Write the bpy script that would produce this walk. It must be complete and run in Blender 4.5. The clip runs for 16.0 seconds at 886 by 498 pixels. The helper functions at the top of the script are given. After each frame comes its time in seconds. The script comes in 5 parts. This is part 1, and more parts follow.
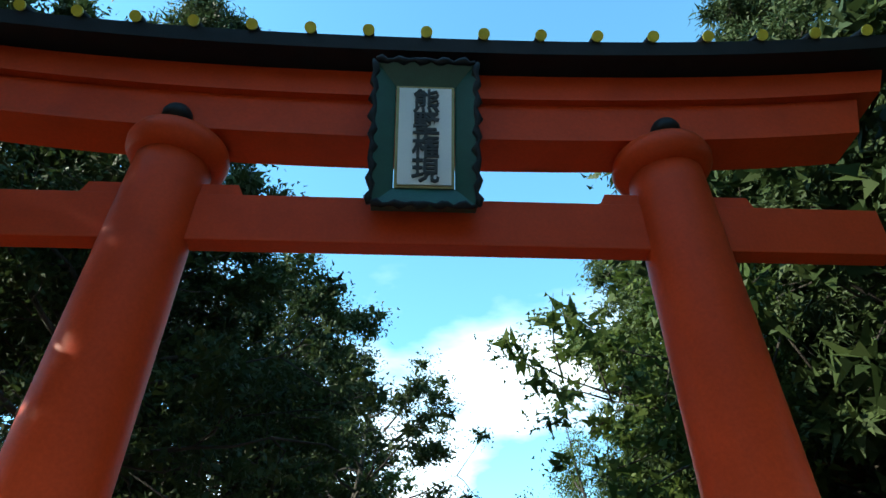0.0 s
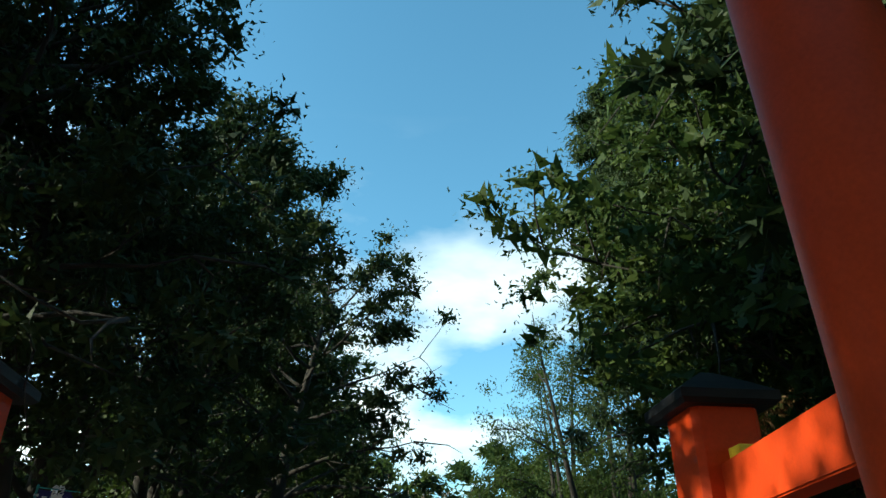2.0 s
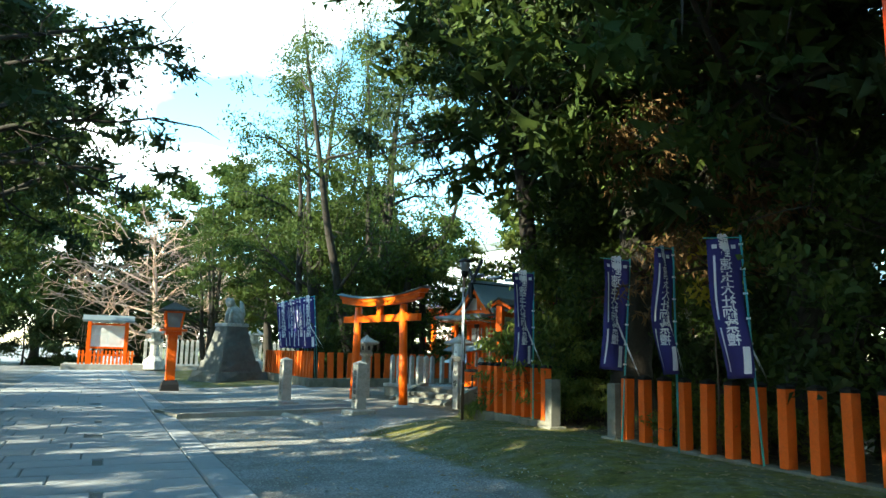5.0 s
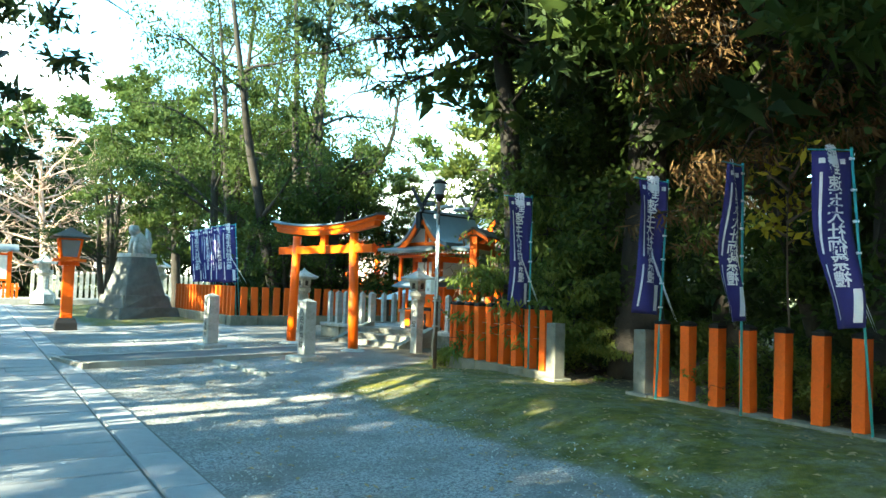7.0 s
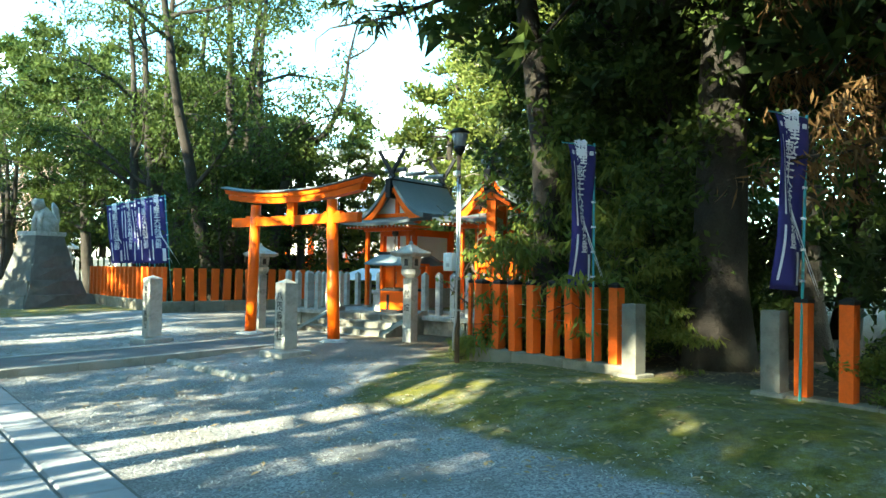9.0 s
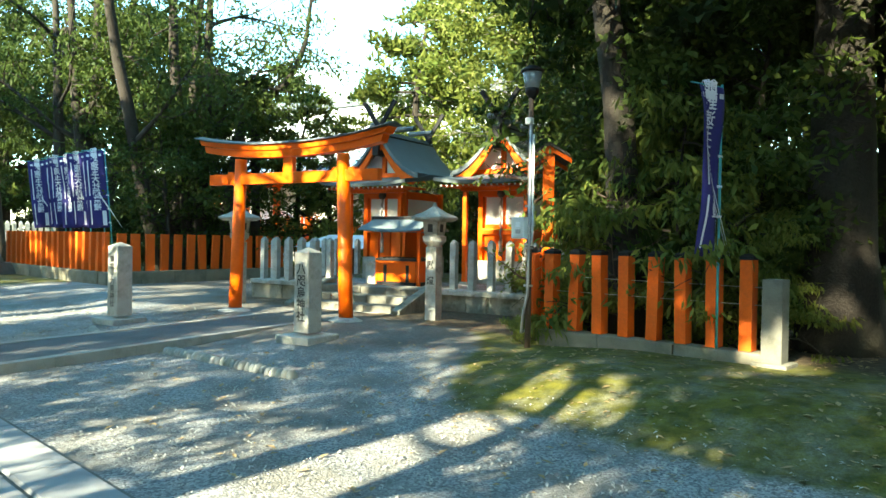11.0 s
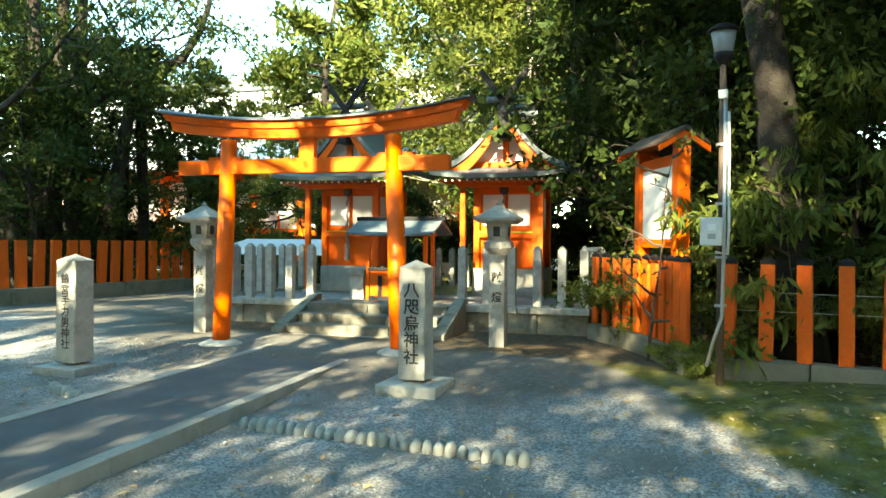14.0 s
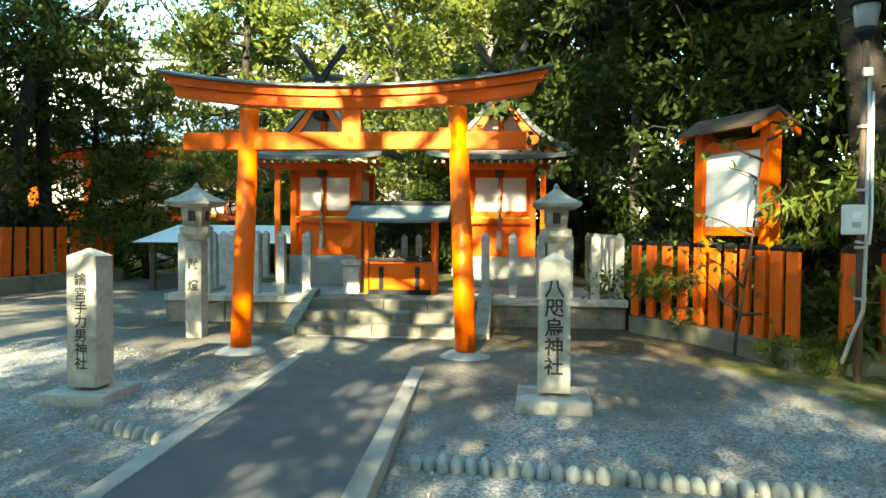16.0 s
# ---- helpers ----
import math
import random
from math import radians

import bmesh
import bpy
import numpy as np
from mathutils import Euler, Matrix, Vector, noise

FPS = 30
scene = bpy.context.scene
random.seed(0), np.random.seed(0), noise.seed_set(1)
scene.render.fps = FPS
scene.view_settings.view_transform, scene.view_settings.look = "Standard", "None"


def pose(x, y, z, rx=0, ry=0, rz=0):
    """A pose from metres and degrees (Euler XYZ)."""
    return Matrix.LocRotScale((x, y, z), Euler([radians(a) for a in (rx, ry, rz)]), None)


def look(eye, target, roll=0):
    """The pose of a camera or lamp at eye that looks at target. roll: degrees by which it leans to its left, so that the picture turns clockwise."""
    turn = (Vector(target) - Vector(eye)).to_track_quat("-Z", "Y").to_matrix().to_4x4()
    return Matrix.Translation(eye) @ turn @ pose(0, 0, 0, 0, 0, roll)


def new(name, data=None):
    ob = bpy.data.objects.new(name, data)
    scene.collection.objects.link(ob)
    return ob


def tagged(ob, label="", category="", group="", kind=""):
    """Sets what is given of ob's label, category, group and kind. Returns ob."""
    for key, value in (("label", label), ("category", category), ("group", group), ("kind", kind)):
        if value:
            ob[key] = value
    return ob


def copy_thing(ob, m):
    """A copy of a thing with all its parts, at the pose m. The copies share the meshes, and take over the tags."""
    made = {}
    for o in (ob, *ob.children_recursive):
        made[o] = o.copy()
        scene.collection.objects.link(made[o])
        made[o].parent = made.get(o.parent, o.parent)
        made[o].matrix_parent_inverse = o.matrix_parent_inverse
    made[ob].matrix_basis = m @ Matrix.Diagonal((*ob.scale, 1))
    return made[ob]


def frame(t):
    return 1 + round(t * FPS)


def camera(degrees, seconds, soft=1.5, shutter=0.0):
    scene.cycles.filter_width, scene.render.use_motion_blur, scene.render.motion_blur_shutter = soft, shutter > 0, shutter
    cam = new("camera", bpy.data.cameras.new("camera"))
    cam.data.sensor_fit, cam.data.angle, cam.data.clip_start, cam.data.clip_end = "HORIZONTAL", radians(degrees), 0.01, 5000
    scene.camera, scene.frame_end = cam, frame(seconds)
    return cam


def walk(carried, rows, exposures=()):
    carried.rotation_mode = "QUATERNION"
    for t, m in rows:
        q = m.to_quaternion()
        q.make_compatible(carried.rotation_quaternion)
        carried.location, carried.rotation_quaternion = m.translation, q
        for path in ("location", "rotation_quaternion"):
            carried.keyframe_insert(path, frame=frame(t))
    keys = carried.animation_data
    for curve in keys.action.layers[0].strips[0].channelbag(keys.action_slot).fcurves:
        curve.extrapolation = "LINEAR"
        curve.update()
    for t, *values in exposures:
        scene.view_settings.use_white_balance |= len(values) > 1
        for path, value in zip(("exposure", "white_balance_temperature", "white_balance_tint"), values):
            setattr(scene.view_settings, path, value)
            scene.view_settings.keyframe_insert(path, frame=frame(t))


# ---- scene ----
cam = camera(62.7, 16.0)
PATH = [
    (0, (0.549, -0.234, 1.427), (0.547, 1.57, 2.686), -0.4),
    (0.5, (0.531, 0.354, 1.466), (0.529, 2.115, 2.785), 0.5),
    (1, (0.544, 0.963, 1.481), (0.546, 2.715, 2.812), -1.0),
    (1.5, (0.516, 1.648, 1.491), (0.525, 3.478, 2.712), 0.3),
    (2, (0.494, 2.334, 1.400), (0.597, 4.276, 2.429), 0.3),
    (2.5, (0.420, 3.04, 1.488), (0.694, 5.060, 2.312), 0.9),
    (3, (0.430, 3.98, 1.505), (0.816, 6.024, 2.223), 1.2),
    (3.5, (0.266, 4.82, 1.452), (0.862, 6.86, 2.023), 1.5),
    (4, (0.277, 5.673, 1.43), (0.992, 7.702, 1.888), 1.2),
    (4.5, (0.19, 6.494, 1.475), (1.029, 8.505, 1.789), 1.2),
    (4.7, (0.204, 6.81, 1.486), (1.074, 8.806, 1.8), 1.2),
    (6.8, (0.235, 9.728, 1.531), (1.407, 11.584, 1.683), 1.8),
    (7, (0.223, 10.031, 1.527), (1.403, 11.884, 1.649), 1.7),
    (7.5, (0.286, 10.781, 1.496), (1.502, 12.613, 1.593), 2.2),
    (8, (0.389, 11.546, 1.448), (1.667, 13.335, 1.53), 1.9),
    (8.2, (0.396, 11.901, 1.428), (1.704, 13.669, 1.511), 1.9),
    (10.3, (0.096, 14.759, 1.447), (1.625, 16.341, 1.451), 1.5),
    (10.5, (0.065, 15.03, 1.452), (1.623, 16.584, 1.419), 3.0),
    (11, (0.132, 15.785, 1.412), (1.722, 17.306, 1.382), 1.0),
    (11.5, (0.105, 16.518, 1.419), (1.74, 17.987, 1.416), 1.5),
    (12, (0.085, 17.27, 1.403), (1.751, 18.707, 1.404), 1.3),
    (12.5, (0.081, 17.971, 1.393), (1.794, 19.35, 1.351), 1.7),
    (13, (0.081, 18.676, 1.394), (1.821, 20.022, 1.324), 1.0),
    (13.5, (0.04, 19.359, 1.434), (1.856, 20.6, 1.421), 0.4),
    (14, (-0.061, 20.038, 1.443), (1.863, 21.105, 1.422), 0.5),
    (14.5, (-0.136, 20.689, 1.435), (1.863, 21.605, 1.395), 0.0),
    (15, (-0.113, 21.349, 1.431), (1.935, 22.152, 1.387), -0.1),
    (15.5, (-0.087, 21.953, 1.454), (1.987, 22.685, 1.408), 0.5),
    (16, (-0.045, 22.59, 1.476), (2.047, 23.264, 1.409), 0.4),
]
walk(cam, [(t, look(eye, target, roll)) for t, eye, target, roll in PATH],
     exposures=[(0, 1.55, 6600, 0), (1.0, 1.4, 6600, 0), (1.5, 0.9, 6600, -3), (2.0, 0.7, 6700, -6), (2.5, 0.8, 6700, -6), (3.0, 0.9, 6700, -6), (3.5, 1.0, 6800, -6), (4.0, 1.35, 6900, -6), (4.5, 1.8, 7000, -6), (7.0, 3.1, 7100, -8), (10.5, 2.8, 7500, -7), (12.5, 2.85, 8500, -4), (16, 2.8, 8900, -4)])

# ---- world and sun ----
SUN_AZ, SUN_EL = 188.0, 27.0          # the way to the sun: degrees from +x towards +y, and height
world = bpy.data.worlds.new("World")
scene.world = world
world.use_nodes = True
wn, wl = world.node_tree.nodes, world.node_tree.links
wn.clear()
w_out = wn.new("ShaderNodeOutputWorld")
w_bg = wn.new("ShaderNodeBackground")
w_sky = wn.new("ShaderNodeTexSky")
w_sky.sky_type, w_sky.sun_disc = "NISHITA", False
w_sky.sun_elevation, w_sky.sun_rotation = radians(SUN_EL), radians(90 - SUN_AZ)
w_sky.air_density, w_sky.dust_density, w_sky.ozone_density = 1.0, 0.15, 2.6
w_co = wn.new("ShaderNodeTexCoord")
w_map = wn.new("ShaderNodeMapping")
w_map.inputs["Scale"].default_value = (1.0, 1.0, 2.4)
w_map.inputs["Location"].default_value = (0.35, 0.1, 0.2)
w_noise = wn.new("ShaderNodeTexNoise")
w_noise.inputs["Scale"].default_value, w_noise.inputs["Detail"].default_value = 2.1, 7
w_ramp = wn.new("ShaderNodeValToRGB")
w_ramp.color_ramp.elements[0].position, w_ramp.color_ramp.elements[1].position = 0.50, 0.64
w_sep = wn.new("ShaderNodeSeparateXYZ")
w_low = wn.new("ShaderNodeMapRange")
w_low.inputs["From Min"].default_value, w_low.inputs["From Max"].default_value = 0.62, 0.25
w_mul = wn.new("ShaderNodeMath")
w_mul.operation = "MULTIPLY"
w_mix = wn.new("ShaderNodeMix")
w_mix.data_type = "RGBA"
w_mix.inputs["B"].default_value = (11.0, 11.2, 11.6, 1)
wl.new(w_co.outputs["Generated"], w_map.inputs["Vector"])
wl.new(w_map.outputs["Vector"], w_noise.inputs["Vector"])
wl.new(w_noise.outputs["Fac"], w_ramp.inputs["Fac"])
wl.new(w_co.outputs["Generated"], w_sep.inputs["Vector"])
wl.new(w_sep.outputs["Z"], w_low.inputs["Value"])
wl.new(w_ramp.outputs["Color"], w_mul.inputs[0])
wl.new(w_low.outputs["Result"], w_mul.inputs[1])
wl.new(w_mul.outputs["Value"], w_mix.inputs["Factor"])
w_hue = wn.new("ShaderNodeHueSaturation")
w_hue.inputs["Hue"].default_value, w_hue.inputs["Saturation"].default_value, w_hue.inputs["Value"].default_value = 0.485, 1.15, 1.75
wl.new(w_sky.outputs["Color"], w_hue.inputs["Color"])
wl.new(w_hue.outputs["Color"], w_mix.inputs["A"])
wl.new(w_mix.outputs["Result"], w_bg.inputs["Color"])
w_bg.inputs["Strength"].default_value = 0.105
wl.new(w_bg.outputs["Background"], w_out.inputs["Surface"])

sun_data = bpy.data.lights.new("sun", "SUN")
sun_data.energy, sun_data.angle, sun_data.color = 5.0, radians(0.6), (1.0, 0.93, 0.82)
sun = new("sun", sun_data)
_e, _a = radians(SUN_EL), radians(SUN_AZ)
SUN_WAY = Vector((math.cos(_a) * math.cos(_e), math.sin(_a) * math.cos(_e), math.sin(_e)))
sun.matrix_world = look(SUN_WAY * 60, (0, 0, 0))


# ---- materials ----
def mat(name, col, rough=0.7, var=0.25, scale=6.0, fine=60.0, bump=0.15, metal=0.0, dirt=None, dirt_amt=0.0, dirt_scale=1.5, island=0.0, spec=0.5):
    """A surface with two scales of variation, fine relief and, if given, stains of a second colour."""
    m = bpy.data.materials.new(name)
    m.use_nodes = True
    nt = m.node_tree
    n, l = nt.nodes, nt.links
    b = n["Principled BSDF"]
    b.inputs["Roughness"].default_value = rough
    b.inputs["Metallic"].default_value = metal
    b.inputs["Specular IOR Level"].default_value = spec
    co = n.new("ShaderNodeTexCoord")
    big = n.new("ShaderNodeTexNoise")
    big.inputs["Scale"].default_value, big.inputs["Detail"].default_value = scale, 5
    small = n.new("ShaderNodeTexNoise")
    small.inputs["Scale"].default_value, small.inputs["Detail"].default_value = fine, 4
    l.new(co.outputs["Object"], big.inputs["Vector"])
    l.new(co.outputs["Object"], small.inputs["Vector"])
    add = n.new("ShaderNodeMath")
    add.operation = "ADD"
    l.new(big.outputs["Fac"], add.inputs[0])
    l.new(small.outputs["Fac"], add.inputs[1])
    last = add.outputs["Value"]
    if island:
        info, geo = n.new("ShaderNodeObjectInfo"), n.new("ShaderNodeNewGeometry")
        r = n.new("ShaderNodeMath")
        r.operation = "ADD"
        l.new(info.outputs["Random"], r.inputs[0])
        l.new(geo.outputs["Random Per Island"], r.inputs[1])
        s = n.new("ShaderNodeMath")
        s.operation = "MULTIPLY_ADD"
        s.inputs[1].default_value = island
        l.new(r.outputs["Value"], s.inputs[0])
        l.new(last, s.inputs[2])
        last = s.outputs["Value"]
    rng = n.new("ShaderNodeMapRange")
    rng.inputs["From Min"].default_value, rng.inputs["From Max"].default_value = 0.6, 1.4 + island * 2
    rng.inputs["To Min"].default_value, rng.inputs["To Max"].default_value = 1 - var, 1 + var
    l.new(last, rng.inputs["Value"])
    mul = n.new("ShaderNodeMix")
    mul.data_type, mul.blend_type = "RGBA", "MULTIPLY"
    mul.inputs["Factor"].default_value = 1
    mul.inputs["A"].default_value = (*col, 1)
    l.new(rng.outputs["Result"], mul.inputs["B"])
    out = mul.outputs["Result"]
    if dirt:
        dn = n.new("ShaderNodeTexNoise")
        dn.inputs["Scale"].default_value, dn.inputs["Detail"].default_value, dn.inputs["Roughness"].default_value = dirt_scale, 8, 0.7
        l.new(co.outputs["Object"], dn.inputs["Vector"])
        dr = n.new("ShaderNodeMapRange")
        dr.inputs["From Min"].default_value, dr.inputs["From Max"].default_value = 0.48, 0.72
        dr.inputs["To Max"].default_value = dirt_amt
        l.new(dn.outputs["Fac"], dr.inputs["Value"])
        dm = n.new("ShaderNodeMix")
        dm.data_type = "RGBA"
        dm.inputs["B"].default_value = (*dirt, 1)
        l.new(dr.outputs["Result"], dm.inputs["Factor"])
        l.new(out, dm.inputs["A"])
        out = dm.outputs["Result"]
    l.new(out, b.inputs["Base Color"])
    if bump:
        bp = n.new("ShaderNodeBump")
        bp.inputs["Strength"].default_value, bp.inputs["Distance"].default_value = bump, 0.02
        l.new(add.outputs["Value"], bp.inputs["Height"])
        l.new(bp.outputs["Normal"], b.inputs["Normal"])
    return m


def leaf_mat(name, col, col2, trans=0.35, rough=0.6):
    """Leaves: every one a little different, and letting some light through."""
    m = bpy.data.materials.new(name)
    m.use_nodes = True
    n, l = m.node_tree.nodes, m.node_tree.links
    b = n["Principled BSDF"]
    b.inputs["Roughness"].default_value = rough
    b.inputs["Specular IOR Level"].default_value = 0.15
    geo, info = n.new("ShaderNodeNewGeometry"), n.new("ShaderNodeObjectInfo")
    mixc = n.new("ShaderNodeMix")
    mixc.data_type = "RGBA"
    mixc.inputs["A"].default_value, mixc.inputs["B"].default_value = (*col, 1), (*col2, 1)
    co = n.new("ShaderNodeTexCoord")
    ns = n.new("ShaderNodeTexNoise")
    ns.inputs["Scale"].default_value = 0.8
    l.new(co.outputs["Object"], ns.inputs["Vector"])
    ad = n.new("ShaderNodeMath")
    ad.operation = "MULTIPLY_ADD"
    ad.inputs[1].default_value = 0.6
    l.new(geo.outputs["Random Per Island"], ad.inputs[0])
    sb = n.new("ShaderNodeMath")
    sb.operation = "MULTIPLY_ADD"
    sb.inputs[1].default_value, sb.inputs[2].default_value = 1.2, -0.45
    l.new(ns.outputs["Fac"], sb.inputs[0])
    l.new(sb.outputs["Value"], ad.inputs[2])
    ad2 = n.new("ShaderNodeMath")
    ad2.operation, ad2.use_clamp = "MULTIPLY_ADD", True
    ad2.inputs[1].default_value = 0.25
    l.new(info.outputs["Random"], ad2.inputs[0])
    l.new(ad.outputs["Value"], ad2.inputs[2])
    l.new(ad2.outputs["Value"], mixc.inputs["Factor"])
    l.new(mixc.outputs["Result"], b.inputs["Base Color"])
    tr = n.new("ShaderNodeBsdfTranslucent")
    l.new(mixc.outputs["Result"], tr.inputs["Color"])
    mx = n.new("ShaderNodeMixShader")
    mx.inputs["Fac"].default_value = trans
    l.new(b.outputs["BSDF"], mx.inputs[1])
    l.new(tr.outputs["BSDF"], mx.inputs[2])
    l.new(mx.outputs["Shader"], n["Material Output"].inputs["Surface"])
    return m


VERM = (0.78, 0.112, 0.006)
M_verm = mat("vermilion paint", VERM, 0.42, 0.12, 3, 40, 0.05, dirt=(0.55, 0.085, 0.008), dirt_amt=0.5, dirt_scale=2.0, spec=0.22)
M_verm_old = mat("weathered vermilion paint", (0.69, 0.106, 0.011), 0.6, 0.2, 4, 60, 0.15, dirt=(0.30, 0.07, 0.02), dirt_amt=0.6, dirt_scale=4, island=0.12, spec=0.22)
M_verm_big = mat("dull red lacquer", (0.55, 0.050, 0.010), 0.5, 0.14, 1.5, 30, 0.05, dirt=(0.38, 0.036, 0.009), dirt_amt=0.6, dirt_scale=1.2, spec=0.14)
M_black = mat("black painted metal", (0.011, 0.011, 0.012), 0.55, 0.3, 5, 60, 0.1, spec=0.2)
M_yellow = mat("yellow painted end grain", (0.62, 0.48, 0.03), 0.55, 0.15, 8, 70, 0.08)
M_green = mat("dark green lacquer", (0.008, 0.062, 0.04), 0.4, 0.25, 6, 60, 0.1)
M_gold = mat("dull gold metal", (0.30, 0.24, 0.11), 0.45, 0.25, 10, 90, 0.1, metal=0.6)
M_white = mat("white paint", (0.74, 0.76, 0.76), 0.6, 0.06, 4, 60, 0.05)
M_plaster = mat("white plaster", (0.72, 0.70, 0.66), 0.8, 0.08, 3, 50, 0.1, dirt=(0.45, 0.42, 0.36), dirt_amt=0.3)
M_ink = mat("black ink", (0.02, 0.02, 0.02), 0.6, 0.2)
M_stone = mat("pale granite", (0.38, 0.375, 0.34), 0.82, 0.28, 6, 220, 0.35, dirt=(0.12, 0.125, 0.08), dirt_amt=0.85, dirt_scale=4)
M_stone_old = mat("mossy old stone", (0.22, 0.21, 0.17), 0.88, 0.38, 6, 90, 0.7, dirt=(0.055, 0.06, 0.032), dirt_amt=0.9, dirt_scale=3.5, island=0.22)
M_stone_dark = mat("dark weathered stone", (0.11, 0.11, 0.10), 0.9, 0.35, 4, 90, 0.6, dirt=(0.05, 0.055, 0.04), dirt_amt=0.7, island=0.12)
M_conc = mat("concrete", (0.30, 0.29, 0.26), 0.85, 0.2, 4, 130, 0.3, dirt=(0.14, 0.13, 0.09), dirt_amt=0.6, dirt_scale=2.5)
M_step = mat("dark worn step stone", (0.155, 0.15, 0.125), 0.9, 0.35, 6, 90, 0.6, dirt=(0.06, 0.06, 0.04), dirt_amt=0.8, dirt_scale=3.5, island=0.2)
M_kerb = mat("mossy kerb stone", (0.17, 0.155, 0.115), 0.9, 0.3, 5, 120, 0.5, dirt=(0.06, 0.065, 0.03), dirt_amt=0.8, dirt_scale=3.0, island=0.15)
M_slab = mat("grey paving stone", (0.255, 0.265, 0.275), 0.8, 0.2, 3, 150, 0.25, dirt=(0.16, 0.165, 0.17), dirt_amt=0.6, dirt_scale=2, island=0.16)
M_asph = mat("worn asphalt", (0.082, 0.088, 0.092), 0.85, 0.25, 2.5, 240, 0.35, dirt=(0.16, 0.155, 0.14), dirt_amt=0.5, dirt_scale=1.3)
M_copper = mat("grey green copper roofing", (0.105, 0.13, 0.135), 0.6, 0.2, 3, 60, 0.12, dirt=(0.06, 0.07, 0.07), dirt_amt=0.6)
M_bark = mat("dark bark", (0.028, 0.022, 0.017), 0.95, 0.45, 5, 45, 0.9, dirt=(0.035, 0.045, 0.02), dirt_amt=0.5)
M_bark_pale = mat("pale bark", (0.22, 0.20, 0.165), 0.9, 0.35, 5, 40, 0.6, dirt=(0.1, 0.11, 0.07), dirt_amt=0.5)
M_twig = mat("bare twigs", (0.36, 0.25, 0.19), 0.9, 0.3, 4, 40, 0.2)
M_steel = mat("galvanised steel", (0.42, 0.43, 0.43), 0.5, 0.15, 6, 90, 0.08, metal=0.7, dirt=(0.2, 0.17, 0.13), dirt_amt=0.4)
M_plastic = mat("pale grey plastic", (0.62, 0.64, 0.62), 0.45, 0.08, 5, 50, 0.03)
M_blue = mat("blue banner cloth", (0.022, 0.019, 0.14), 0.85, 0.2, 5, 200, 0.1)
M_cloth_white = mat("white printed cloth", (0.72, 0.72, 0.78), 0.85, 0.1, 5, 100, 0.05)
M_polegreen = mat("turquoise plastic pole", (0.04, 0.30, 0.33), 0.4, 0.1, 5, 50, 0.02)
M_rope = mat("striped rope", (0.30, 0.25, 0.21), 0.9, 0.4, 25, 120, 0.5, dirt=(0.16, 0.05, 0.04), dirt_amt=0.9, dirt_scale=14)
M_wood = mat("dark old wood", (0.075, 0.05, 0.035), 0.8, 0.3, 6, 70, 0.3)
M_glass = mat("milky lamp glass", (0.22, 0.235, 0.24), 0.25, 0.05)
# near white: the sun glare on the grey hall roof is in this colour
M_roofpale = mat("pale and sunlit roofing", (0.62, 0.64, 0.66), 0.5, 0.08, 2, 30, 0.05)
M_notice = mat("printed notice board", (0.72, 0.74, 0.70), 0.5, 0.08, 8, 40, 0.03)
M_pebble = mat("rounded pebble", (0.34, 0.34, 0.31), 0.75, 0.3, 8, 60, 0.2, dirt=(0.15, 0.16, 0.11), dirt_amt=0.5, island=0.3)
M_litter = mat("fallen leaves", (0.30, 0.21, 0.10), 0.8, 0.3, 10, 60, 0.1, island=0.4)

L_dark = leaf_mat("dark evergreen leaves", (0.016, 0.032, 0.012), (0.050, 0.072, 0.021), 0.22)
L_mid = leaf_mat("green leaves", (0.018, 0.042, 0.011), (0.078, 0.108, 0.023), 0.36)
L_cedar = leaf_mat("cedar sprays", (0.019, 0.038, 0.017), (0.056, 0.080, 0.028), 0.22)
L_light = leaf_mat("bright leaves", (0.065, 0.115, 0.022), (0.19, 0.21, 0.05), 0.45)
L_brown = leaf_mat("dry brown sprays", (0.10, 0.055, 0.025), (0.17, 0.10, 0.04), 0.25)
L_yellow = leaf_mat("yellow leaves", (0.34, 0.28, 0.03), (0.45, 0.36, 0.05), 0.4)


# ---- building helpers ----
def obj(name, bm, material, smooth=False):
    me = bpy.data.meshes.new(name)
    bmesh.ops.recalc_face_normals(bm, faces=bm.faces)
    bm.to_mesh(me)
    bm.free()
    for p in me.polygons:
        p.use_smooth = smooth
    me.materials.append(material)
    return me


def part(name, bm, material, parent, label="", smooth=False):
    ob = new(name, obj(name, bm, material, smooth))
    ob.parent = parent
    return tagged(ob, label)


def thing(name, m, label, category, group="", kind=""):
    ob = new(name)
    ob.matrix_world = m
    return tagged(ob, label, category, group, kind)


def solid(name, bm, material, label, category="", kind="", smooth=False, group="", m=None):
    ob = new(name, obj(name, bm, material, smooth))
    if m is not None:
        ob.matrix_world = m
    return tagged(ob, label, category, group, kind)


def bx(bm, x0, x1, y0, y1, z0, z1, bev=0.0, m=None):
    r = bmesh.ops.create_cube(bm, size=1, matrix=(m or Matrix()) @ Matrix.Translation(((x0 + x1) / 2, (y0 + y1) / 2, (z0 + z1) / 2)) @ Matrix.Diagonal((x1 - x0, y1 - y0, z1 - z0, 1)))
    if bev:
        es = list({e for v in r["verts"] for e in v.link_edges})
        bmesh.ops.bevel(bm, geom=es, offset=bev, segments=2, profile=0.6, affect="EDGES")
    return bm


def B(*a, **k):
    return bx(bmesh.new(), *a, **k)


